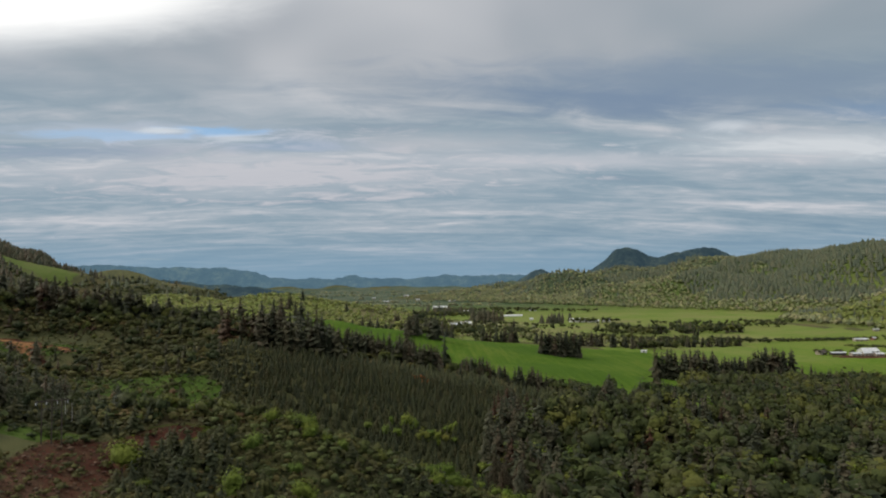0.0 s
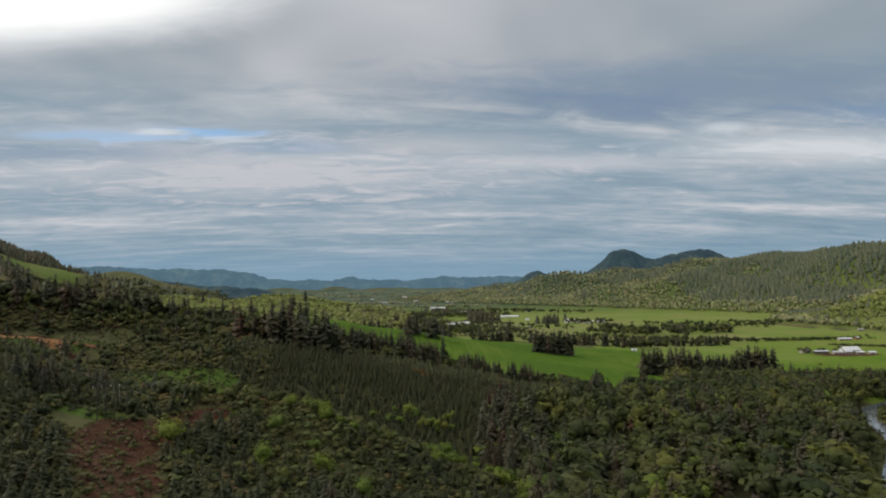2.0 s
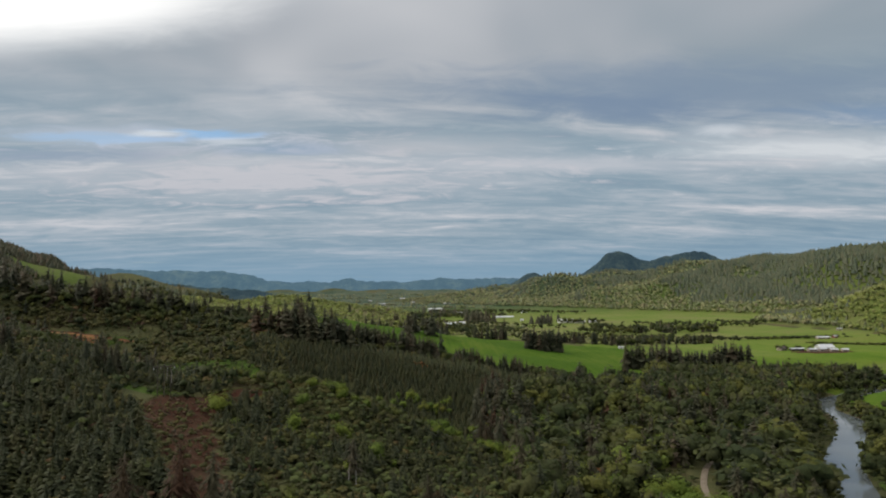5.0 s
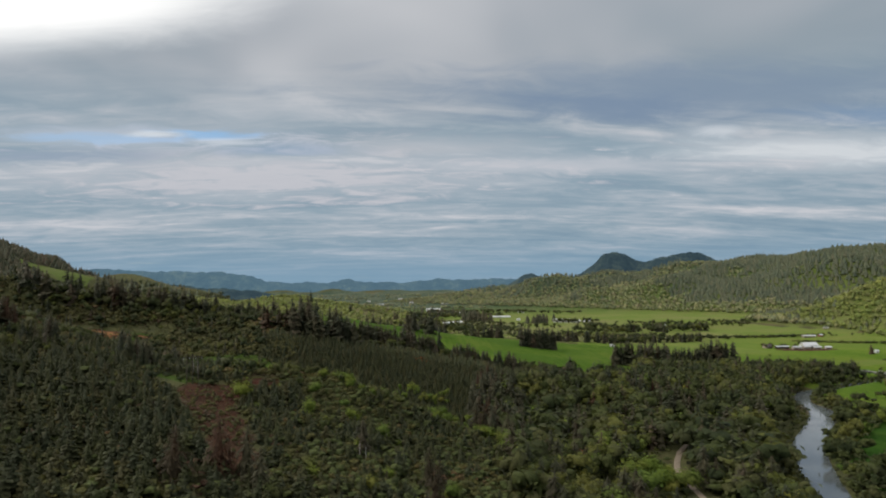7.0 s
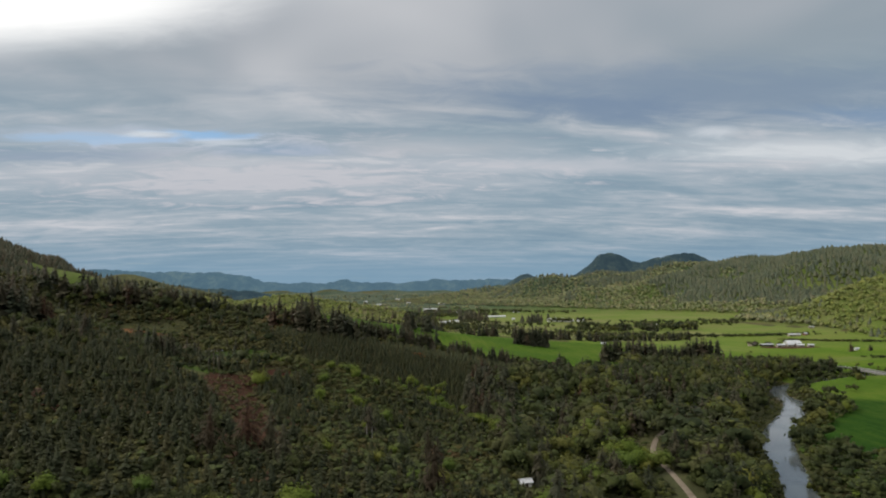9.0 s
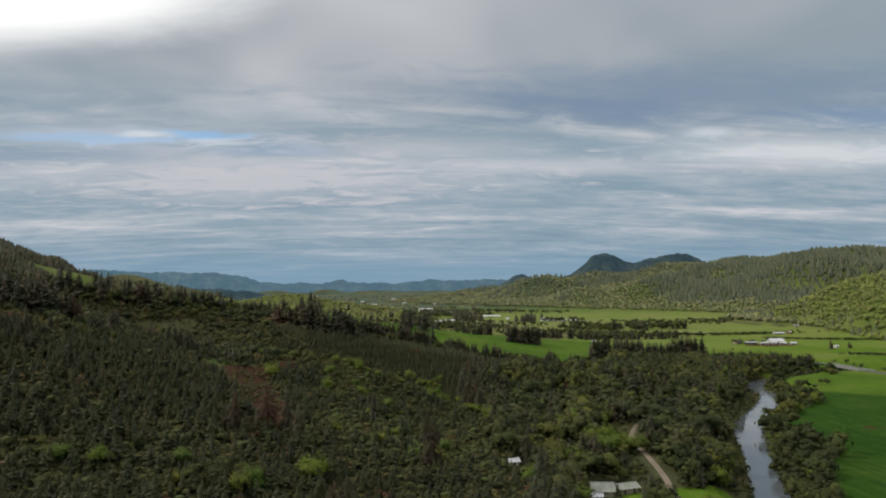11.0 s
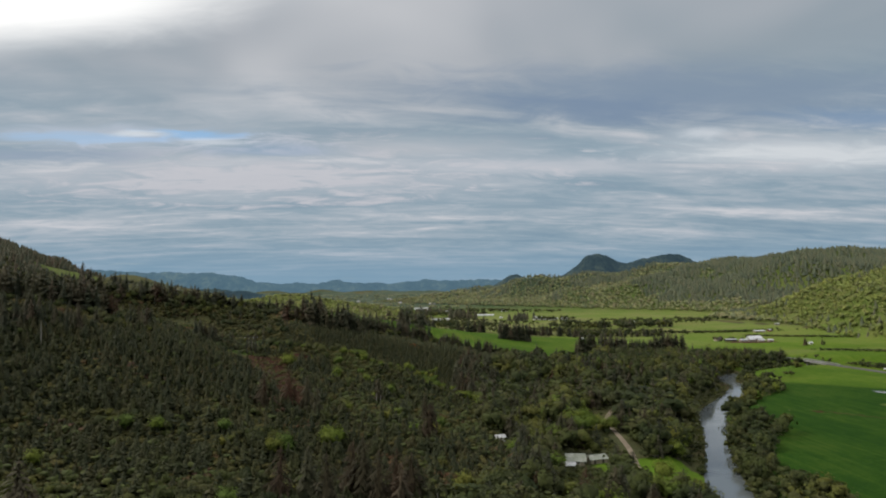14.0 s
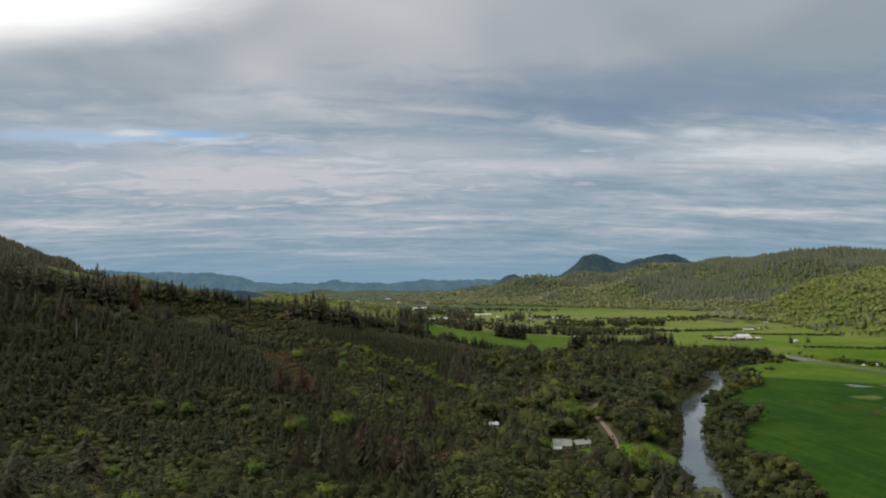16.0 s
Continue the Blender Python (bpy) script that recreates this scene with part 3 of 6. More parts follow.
def cover_of(x, y, z):
    """Grass, bare earth, dryness and share of darker grass of the land, 0 to 1."""
    d_riv = far_from(RIVER_LINE, x, y, 90)
    flat = (z < 15.5) & (y > 440) | (z < 16.5 + 46 * ease(2450, 4300, y)) & (y > 1200) | (z < 26) & (y > 770) & (y < 1200) & (x > 40) & (x < 420)
    field = flat | inside(PASTURE, x, y) | (right_bank(x, y) & (d_riv > 16))
    field |= (np.hypot((x - 110) / 18, (y - 84) / 26) < 1) | (np.hypot((x - 70) / 24, (y - 102) / 14) < 1)
    for cx, cy, rx, ry in MEADOW:
        field |= np.hypot((x - cx) / rx, (y - cy) / ry) < 1
    for line in TRACKS:
        field |= far_from(line, x, y, 20) < 5
    field |= np.hypot((x + 745) / 84, (y - 1400) / 95) < 1
    field |= (y > 470) & (y < 1090) & (x > -520) & (x < 66) & (ripple(x, y, 120, 33) > -0.5)
    field = field.astype(float)
    bare = np.zeros(x.shape)
    for line in TRACKS:
        bare = np.maximum(bare, 1 - np.clip((far_from(line, x, y, 30) - 3.2) / 3.0, 0, 1))
    bare = np.where(np.hypot(x + 70, y - 188) < 26, np.minimum(bare, 0.72), bare)
    bare = np.maximum(bare, inside(RED_CUT, x, y) * 0.6)
    bare = np.maximum(bare, (np.hypot((x - 488) / 40, (y - 684) / 15) < 1) * 0.75)
    bare = np.maximum(bare, 0.55 * (np.abs(far_from(bend([(250, 200), (276, 178), (283, 160), (286, 140)], 4), x, y, 20)) < 4))
    hillside = (z > 16) & (y > 420) & ((x > 640) | (x > 120) & (y > 1250)) & ~flat
    field = np.maximum(field, np.where((x > 640) & (y < 1240), 0.66, 1.0) * hillside)
    # the felled hillside far up the valley
    felled = np.hypot((x + 690) / 210, (y - 1960) / 150) < 1
    field = np.maximum(field, 0.40 * felled)
    field = np.maximum(field, 1.0 * (np.hypot((x + 212) / 40, (y - 672) / 34) < 1))
    dry = 0.42 * ease(560, 1100, y) * ~inside(PASTURE, x, y) + 0.5 * (np.hypot((x - 300) / 210, (y - 905) / 95) < 1) + 0.6 * (np.hypot((x - 318) / 10, (y - 212) / 8) < 1)
    dry = dry + 0.10 * (np.hypot((x + 745) / 84, (y - 1400) / 95) < 1) + 0.5 * ((y > 470) & (y < 1090) & (x > -330) & (x < 60) & ~inside(PASTURE, x, y)) + 0.3 * (y > 1800) + 0.2 * ((x < -60) & (y < 420)) + 0.45 * ((y > 765) & (y < 960) & (x < 330) & (x > 40))
    plot = np.modf(np.abs(np.sin(np.floor((x + 0.25 * y) / 150) * 12.9 + np.floor((y - 0.2 * x) / 95) * 78.2)) * 437.58)[0]
    dry = dry + 0.22 * ((y > 740) & (y < 1250) & (x < 430))
    dry = np.where(hillside, 0.62, dry) + 0.42 * plot * flat * (y > 540) * ~inside(PASTURE, x, y)
    # cloud shade painted over the right-bank field, weaker past a slanting edge
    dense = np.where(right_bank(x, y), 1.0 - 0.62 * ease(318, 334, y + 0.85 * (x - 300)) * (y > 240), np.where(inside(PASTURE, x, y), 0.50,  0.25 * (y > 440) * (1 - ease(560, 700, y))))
    # haze of distance painted in by dulling the far valley floor
    dense = np.maximum(np.where(hillside, 0.6, dense), 0.88 * ease(1300, 2200, y))
    dry = np.where(felled, 1.0, dry * (1 - 0.62 * ease(1300, 2100, y)))
    dense = np.where((x < -60) & (y < 420) | (x < -400) & (y > 1000), 0.92, dense)
    return field, bare, np.clip(dry, 0, 1), dense


def spread(lo, hi, a, b, step, grow):
    """Grid lines from a to b: even steps between lo and hi, ever wider outside."""
    mid = np.arange(lo, hi + 0.1, step)
    up, s = [hi], step
    while up[-1] < b:
        s *= grow
        up.append(up[-1] + s)
    down, s = [lo], step
    while down[-1] > a:
        s *= grow
        down.append(down[-1] - s)
    return np.concatenate([down[:0:-1], mid, up[1:]])


def make_ground():
    xs = spread(-300, 460, -4600, 4600, 5.0, 1.06)
    ys = spread(-190, 620, -1100, 5000, 5.0, 1.024)
    gx, gy = np.meshgrid(xs, ys)
    gz = ground_height(gx, gy)
    v = np.stack([gx, gy, gz], -1).reshape(-1, 3)
    ny, nx = gx.shape
    i = (np.arange(ny - 1)[:, None] * nx + np.arange(nx - 1)).ravel()
    f = np.stack([i, i + 1, i + nx + 1, i + nx], 1)
    me = mesh_from("ground", v, f, [LAND], smooth=True)
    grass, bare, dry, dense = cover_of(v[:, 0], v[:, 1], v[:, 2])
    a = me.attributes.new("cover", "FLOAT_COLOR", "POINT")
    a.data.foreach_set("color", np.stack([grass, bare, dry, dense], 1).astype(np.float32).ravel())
    return tagged(new("ground", me), "valley floor, green fields and wooded hillsides", "ground", kind="structure")


def ribbon(name, line, half, lift, material, label, category, thick=0.0, floor=-99.0):
    """A strip that follows a line over the ground."""
    t = np.gradient(line, axis=0)
    t /= np.linalg.norm(t, axis=1)[:, None] + 1e-9
    side = np.stack([t[:, 1], -t[:, 0]], 1)
    zc = np.maximum(ground_height(line[:, 0], line[:, 1]), floor)
    cols = []
    for k in (-1, -0.5, 0.5, 1):
        p = line + side * half * k
        z = np.maximum(ground_height(p[:, 0], p[:, 1]), zc - 0.3)
        z = np.maximum(z, floor) + lift + (0.08 if abs(k) < 1 else 0)
        cols.append(np.column_stack([p, z]))
    if thick:
        cols = [cols[0] - [0, 0, thick]] + cols + [cols[-1] - [0, 0, thick]]
    n, k = len(line), len(cols)
    v = np.stack(cols, 1).reshape(-1, 3)
    i = (np.arange(n - 1)[:, None] * k + np.arange(k - 1)).ravel()
    me = mesh_from(name, v, np.stack([i, i + 1, i + k + 1, i + k], 1), [material], smooth=False)
    return tagged(new(name, me), label, category, kind="structure")


def make_water():
    n = len(RIVER_LINE)
    t = np.gradient(RIVER_LINE, axis=0)
    t /= np.linalg.norm(t, axis=1)[:, None]
    side = np.stack([t[:, 1], -t[:, 0]], 1)
    v = np.stack([np.column_stack([RIVER_LINE + side * k, np.zeros(n)]) for k in (-14, -5, 5, 14)], 1).reshape(-1, 3)
    i = (np.arange(n - 1)[:, None] * 4 + np.arange(3)).ravel()
    me = mesh_from("water", v, np.stack([i, i + 1, i + 5, i + 4], 1), [WATER])
    return tagged(new("water", me), "calm grey river winding between wooded banks", "river", kind="structure")


def pond(cx, cy, rx, ry, turn):
    bm = bmesh.new()
    bmesh.ops.create_circle(bm, cap_ends=True, segments=28, radius=1.0)
    for v in bm.verts:
        a = math.atan2(v.co.y, v.co.x)
        k = 1 + 0.18 * math.sin(3 * a + cx) + 0.1 * math.sin(5 * a)
        v.co = Vector((v.co.x * rx * k, v.co.y * ry * k, 0))
    me = bpy.data.meshes.new("water")
    bm.to_mesh(me)
    bm.free()
    me.materials.append(WATER)
    ob = new("water", me)
    ob.matrix_world = pose(cx, cy, max(height(cx + dx, cy + dy) for dx in (-5, 0, 5) for dy in (-5, 0, 5)) + 0.06, 0, 0, turn)
    return tagged(ob, "shallow pool standing in the green field", "pond", kind="structure")


def far_range(x0, x1, n, y0, base, bumps, material, label, away=1.0):
    """A forested mountain range: a crest line that falls away to both sides."""
    gx, gy = np.meshgrid(np.linspace(x0, x1, n), np.linspace(y0 - 330, y0 + 300, 26))
    crest = base(gx)
    for cx, rise, w in bumps:
        crest = crest + rise * np.exp(-((gx - cx) / w) ** 2 / 2)
    crest = crest + 5 * ripple(gx, gy * 0 + 9, 260, 12) + 4.0 * ripple(gx, gy * 0, 90, 14) + 2.6 * ripple(gx, gy * 0, 34, 16) + 1.3 * ripple(gx, gy * 0, 17, 19)
    front = 60 * ripple(gx, gy * 0 + 3, 700, 15)
    fall = np.exp(-((gy - y0 - front * 0.2) / np.where(gy < y0, 120, 260)) ** 2 / 2)
    foot = 16 * np.exp(-((gy - y0 + 210 + front) / 60) ** 2 / 2) * (0.6 + 0.4 * ripple(gx, gy, 500, 17))
    z = 6 + (crest - 6) * fall + foot * (1 - fall) + 44 * ripple(gx, gy, 190, 18) * fall * (1 - fall)
    v = np.stack([gx * away, gy * away, np.maximum(88 + (z - 88) * away, 10.0)], -1).reshape(-1, 3)
    ny, nx = gx.shape
    i = (np.arange(ny - 1)[:, None] * nx + np.arange(nx - 1)).ravel()
    me = mesh_from("backdrop", v, np.stack([i, i + 1, i + nx + 1, i + nx], 1), [material], smooth=True)
    return tagged(new("backdrop", me), label, "mountains", kind="structure")


def make_far_hills():
    """Mountains that close the valley."""
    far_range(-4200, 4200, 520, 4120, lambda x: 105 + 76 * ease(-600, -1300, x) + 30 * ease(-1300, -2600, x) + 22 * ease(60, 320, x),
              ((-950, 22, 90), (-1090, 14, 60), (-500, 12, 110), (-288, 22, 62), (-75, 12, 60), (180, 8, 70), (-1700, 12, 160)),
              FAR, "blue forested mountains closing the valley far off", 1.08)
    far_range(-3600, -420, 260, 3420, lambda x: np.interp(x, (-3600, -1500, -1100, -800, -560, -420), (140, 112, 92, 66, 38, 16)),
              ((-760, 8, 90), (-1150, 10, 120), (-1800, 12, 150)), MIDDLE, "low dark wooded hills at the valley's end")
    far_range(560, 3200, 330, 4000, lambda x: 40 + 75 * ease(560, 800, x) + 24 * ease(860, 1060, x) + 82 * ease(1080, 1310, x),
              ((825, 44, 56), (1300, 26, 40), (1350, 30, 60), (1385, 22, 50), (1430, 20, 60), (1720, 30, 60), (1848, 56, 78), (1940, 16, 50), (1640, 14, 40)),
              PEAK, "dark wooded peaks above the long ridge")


make_ground()
make_water()
make_far_hills()
pond(346, 258, 9, 5, -50)
pond(372, 256, 10, 2.0, -20)
pond(302, 158, 14, 2.2, -75)
ribbon("path", LANE, 1.3, 0.12, GRAVEL, "pale gravel lane curving through the trees", "lane")
ribbon("road", HIGHWAY, 3.5, 0.35, ASPHALT, "grey two-lane country road", "road", thick=1.2, floor=4.4)

# ---- plants ----
def kite(v, f, base, out, side, length, width, drop, lift=0.0):
    """A drooping spray of twigs: two triangles folded along the middle."""
    n = len(v)
    v.append(base)
    v.append(base + out * length * 0.55 + side * width - Vector((0, 0, drop * 0.55 - lift)))
    v.append(base + out * length - Vector((0, 0, drop)))
    v.append(base + out * length * 0.55 - side * width - Vector((0, 0, drop * 0.55 - lift)))
    f.append((n, n + 2, n + 1))
    f.append((n, n + 3, n + 2))


def conifer_shape(seed, spread_r, arms, twigs, bare=0.05, ragged=0.25, droop=0.5, power=0.85, broad=0.36, fine=0.18):
    """Needles of a conifer one unit high: drooping sprays set in a spiral, shorter towards the tip."""
    rng = random.Random(seed)
    v, f = [], []
    a = rng.uniform(0, 6.28)
    for i in range(arms):
        z = bare + (0.96 - bare) * ((i + rng.uniform(-0.4, 0.4)) / arms if i else 0.01) ** 1.12
        z = max(z, bare)
        r = spread_r * (1 - (z - bare) / (1.03 - bare)) ** power + 0.012
        a += 2.4 + rng.uniform(-0.5, 0.5)
        out = Vector((math.cos(a), math.sin(a), 0))
        side = Vector((-out.y, out.x, 0))
        ln = r * rng.uniform(1 - ragged * 1.3, 1 + ragged * 0.6)
        base = Vector((0, 0, z + 0.40 * ln * droop))
        kite(v, f, base, out, side, ln, ln * rng.uniform(broad * 0.75, broad * 1.25), ln * droop * rng.uniform(0.6, 1.4), 0.04 * ln)
        for _ in range(twigs):
            b2 = base + out * ln * rng.uniform(0.30, 0.7) - Vector((0, 0, ln * droop * rng.uniform(0.2, 0.6)))
            a2 = a + rng.choice((-1, 1)) * rng.uniform(0.4, 1.0)
            o2 = Vector((math.cos(a2), math.sin(a2), 0))
            kite(v, f, b2, o2, Vector((-o2.y, o2.x, 0)), ln * 0.55, ln * fine, ln * rng.uniform(0.2, 0.5) * (1 + 3 * (0.18 - fine)))
    n = len(v)
    v += [Vector((0, 0, 0.90))] + [Vector((spread_r * 0.46 * rng.uniform(0.8, 1.2) * math.cos(q * 1.2566), spread_r * 0.46 * math.sin(q * 1.2566), bare + rng.uniform(0, 0.05))) for q in range(5)]
    f += [(n, n + 1 + q, n + 1 + (q + 1) % 5) for q in range(5)]
    n = len(v)
    v += [Vector((0, 0, 1.0)), Vector((0.02, 0, 0.88)), Vector((-0.01, 0.018, 0.88)), Vector((-0.01, -0.018, 0.88))]
    f += [(n, n + 1, n + 2), (n, n + 2, n + 3), (n, n + 3, n + 1)]
    v = np.array([tuple(p) for p in v])
    return v, np.array(f), cone_normals(v, seed)


def cone_normals(v, seed):
    """Normals of a conifer's needles: outwards and up, a little uneven."""
    n = np.column_stack([v[:, :2] / (np.hypot(v[:, 0], v[:, 1]) + 0.02)[:, None], np.full(len(v), 0.85)])
    n += np.random.RandomState(seed).uniform(-0.28, 0.28, n.shape)
    return n / np.linalg.norm(n, axis=1)[:, None]


def tier_shape(seed, spread_r, tiers, sides):
    """A far conifer one unit high: ragged stacked skirts."""
    rng = random.Random(seed)
    v, f = [], []
    for i in range(tiers):
        z0, z1 = 0.04 + 0.8 * i / tiers, min(1.0, 0.04 + 0.8 * (i + 1) / tiers + 0.22)
        r = spread_r * (1 - i / (tiers + 0.25))
        n = len(v)
        v.append((rng.uniform(-0.01, 0.01), rng.uniform(-0.01, 0.01), z1 if i < tiers - 1 else 1.0))
        off = rng.uniform(0, 6.28)
        for k in range(sides):
            a = off + 6.283 * k / sides
            q = r * rng.uniform(0.7, 1.2)
            v.append((q * math.cos(a), q * math.sin(a), z0 + rng.uniform(-0.04, 0.05)))
        f += [(n, n + 1 + k, n + 1 + (k + 1) % sides) for k in range(sides)]
    return np.array(v), np.array(f), cone_normals(np.array(v), seed)


def ball(rng, level, c, r, rough):
    bm = bmesh.new()
    bmesh.ops.create_icosphere(bm, subdivisions=level, radius=1.0)
    v = np.array([(p.co * (1 + rng.uniform(-rough, rough))) for p in bm.verts])
    f = np.array([[q.index for q in t.verts] for t in bm.faces])
    bm.free()
    return v * np.array(r) + np.array(c), f


def leafy_shape(seed, width, lobes, clumps, clump_size, base=0.22, up=0.45):
    """A broadleaf crown one unit high: uneven lobes covered with small leaf clumps, gaps between them."""
    rng = random.Random(seed)
    vs, fs, ns, n = [], [], [], 0
    balls = []
    for i in range(lobes):
        a, q = rng.uniform(0, 6.28), rng.uniform(0.15, 1.0) ** 0.5 * width * 0.62
        z = base + (1 - base) * rng.uniform(0.22, 0.80)
        if i == 0:
            q, z = 0, 0.66
        k = rng.uniform(0.46, 0.70) * (1.0 - 0.35 * abs(z - 0.55))
        if i == 0:
            k = rng.uniform(0.72, 0.88)
        r = (width * k, width * k, min(0.40, width * k * 1.15))
        z = min(z, 1.0 - r[2])
        balls.append(((q * math.cos(a), q * math.sin(a), z), r))
    for c, r in balls:
        v, f = ball(rng, 1, c, tuple(x * 0.60 for x in r), 0.42)
        vs.append(v), fs.append(f + n)
        d = (v - np.array(c)) / np.array(r)
        ns.append(0.75 * d / np.linalg.norm(d, axis=1)[:, None] + 0.5 * (v - np.array((0, 0, 0.35))) / np.linalg.norm(v - np.array((0, 0, 0.35)), axis=1)[:, None])
        ns[-1] = ns[-1] + 0.35 * np.array([[rng.uniform(-1, 1) for _ in range(3)] for _ in v])
        n += len(v)
        for _ in range(clumps):
            d = Vector((rng.gauss(0, 1), rng.gauss(0, 1), rng.gauss(0.25, 0.9))).normalized()
            p = Vector(c) + Vector((d.x * r[0], d.y * r[1], d.z * r[2])) * rng.uniform(0.58, 1.26)
            nrm = (d + Vector((rng.uniform(-1, 1), rng.uniform(-1, 1), rng.uniform(-0.4, 1.0))) * 0.6).normalized()
            u = nrm.orthogonal().normalized()
            w = nrm.cross(u)
            s = clump_size * rng.uniform(0.6, 1.3)
            pts = [p + (u * math.cos(t) + w * math.sin(t)) * s * rng.uniform(0.6, 1.2) - nrm * s * 0.15 for t in (0.3, 1.9, 3.4, 5.0)]
            vs.append(np.array([tuple(x) for x in pts]))
            fs.append(np.array([(0, 1, 2), (0, 2, 3)]) + n)
            way = d * 0.75 + (p - Vector((0, 0, 0.35))).normalized() * 0.5
            ns.append(np.array([tuple(way + Vector((rng.uniform(-1, 1), rng.uniform(-1, 1), rng.uniform(-1, 1))) * 0.36) for _ in pts]))
            n += 4
    ns = np.vstack(ns) + np.array((0, 0, up))
    return np.vstack(vs), np.vstack(fs), ns / np.linalg.norm(ns, axis=1)[:, None]


def trunk_shape(top, r, sides=6, limbs=0, seed=0, width=0.3):
    """A tapered trunk one unit high tree, with limbs."""
    rng = random.Random(seed)
    bm = bmesh.new()
    tube(bm, (0, 0, -0.06), (0.01, 0, top * 0.5), r, r * 0.72, sides)
    tube(bm, (0.01, 0, top * 0.5), (0, 0.01, top), r * 0.72, r * 0.18, sides)
    for i in range(limbs):
        a, z = rng.uniform(0, 6.28), top * rng.uniform(0.35, 0.75)
        tip = (width * 0.8 * math.cos(a), width * 0.8 * math.sin(a), z + rng.uniform(0.15, 0.3))
        tube(bm, (0.005, 0, z), tip, r * 0.45, r * 0.1, 4)
    return bm


# things one could pick out: each tree is its own object, with trunk and crown
def tree_model(name, crown, leaves, bark, trunk_bm, label, category, group):
    thing = new(name)
    part("trunk", trunk_bm, bark, thing)
    ob = new("crown", mesh_from("crown", crown[0], crown[1], [leaves], tint=np.zeros(len(crown[0])), soft=crown[2]))
    ob.parent = thing
    return tagged(thing, label, category, group)


def fir_models():
    return [tree_model("young_fir_tree", conifer_shape(10 + i, 0.29 + 0.02 * (i % 3), 150, 1, broad=0.15, fine=0.10), FIR, BARK, trunk_shape(0.9, 0.022, 5),
                       "young dark green fir tree with drooping tiers", "fir tree", "young firs on the slope") for i in range(5)]


def spruce_models():
    return [tree_model("tall_conifer_tree", conifer_shape(30 + i, 0.24 + 0.02 * (i % 3), 160, 1, 0.08 + 0.03 * (i % 2), 0.5, 0.5, 0.75, 0.16, 0.08), SPRUCE, BARK,
                       trunk_shape(0.95, 0.016, 6), "tall dark conifer with ragged tiers", "conifer", "tall conifers") for i in range(5)]


def rusty_models():
    return [tree_model("dying_conifer_tree", conifer_shape(50 + i, 0.22 + 0.03 * (i % 2), 170, 5, 0.05, 0.8, 0.42, 0.72, 0.05, 0.045), RUSTY, BARK,
                       trunk_shape(0.97, 0.018, 6), "dying conifer with rusty brown needles", "conifer", "dying conifers") for i in range(4)]


def alder_models():
    return [tree_model("broadleaf_tree", leafy_shape(70 + i, 0.42 + 0.05 * (i % 3), 6, 88, 0.040, 0.06), ALDER, BARK, trunk_shape(0.75, 0.022, 6, 4, 70 + i),
                       "broad green deciduous tree in spring leaf", "tree", "deciduous trees in the valley woods") for i in range(6)]


def lime_models():
    return [tree_model("young_maple_tree", leafy_shape(90 + i, 0.44 + 0.05 * (i % 2), 6, 70, 0.043, 0.10), LIME, BARK, trunk_shape(0.6, 0.022, 6, 3, 90 + i),
                       "rounded tree with fresh yellow-green leaves", "tree", "yellow-green trees") for i in range(4)]


class Planting:
    """Chooses where plants stand; the nearest become things, the rest are joined."""

    def __init__(self):
        self.rows = {}

    def add(self, kind, x, y, h, w=None):
        x, y = np.atleast_1d(np.asarray(x, float)), np.atleast_1d(np.asarray(y, float))
        h = np.broadcast_to(np.asarray(h, float), x.shape)
        w = np.broadcast_to(np.asarray(1.0 if w is None else w, float), x.shape)
        # the cottage stands in a clearing that opens down the slope
        down, off = (77 - x) * 0.26 + (112 - y) * 0.966, np.abs((x - 77) * 0.966 - (y - 112) * 0.26)
        free = ~((down > -8) & (down < 84) & (off < 14 - 0.07 * down) & (h > 1.5 + 0.13 * np.maximum(0, down - 4)))
        x, y, h, w = x[free], y[free], h[free], w[free]
        self.rows.setdefault(kind, []).append(np.column_stack([x, y, h, w]))


plants = Planting()
dice = np.random.RandomState(7)


def scatter(x0, x1, y0, y1, step):
    gx, gy = np.meshgrid(np.arange(x0, x1, step), np.arange(y0, y1, step))
    gx, gy = gx.ravel(), gy.ravel()
    gx = gx + dice.uniform(-0.48, 0.48, gx.shape) * step
    gy = gy + dice.uniform(-0.48, 0.48, gy.shape) * step
    return gx, gy


def in_wedge(x, y, extra=40):
    """The part of the land that lies before the flight line."""
    d = y + 235
    return (x > -20 - 0.60 * d - extra) & (x < -20 + 0.80 * d + extra) & (d > 70)


KEEP_CLEAR = [(97, 84, 9), (105, 76, 9), (94, 74, 7), (110, 90, 11), (88, 62, 6), (98, 62, 8), (80, 106, 7), (72, 110, 6), (88, 107, 6), (76, 98, 5), (-88, 182, 7), (-97, 185, 7), (-96, 176, 7), (-84, 177, 7), (-92, 170, 6), (150, 434, 20), (128, 440, 16), (170, 444, 18), (77, 106, 10), (66, 99, 5), (71, 95, 10), (67, 85, 10), (64, 75, 10), (61, 65, 9), (79, 97, 7), (75, 87, 6), (40, 127, 4), (39, 122, 4), (38, 117, 3.5), (331, 522, 7), (117, 90, 10), (120, 100, 7)]


def open_ground(x, y, z):
    """Where no tree stands: water, lanes, roads, yards, fields."""
    bad = far_from(RIVER_LINE, x, y) < river_half(x, y) + 1.0
    bad |= far_from(LANE, x, y) < 4.2
    bad |= far_from(HIGHWAY, x, y) < 8
    bad |= inside(PASTURE, x, y)
    for cx, cy, r in KEEP_CLEAR:
        bad |= np.hypot(x - cx, y - cy) < r
    return bad


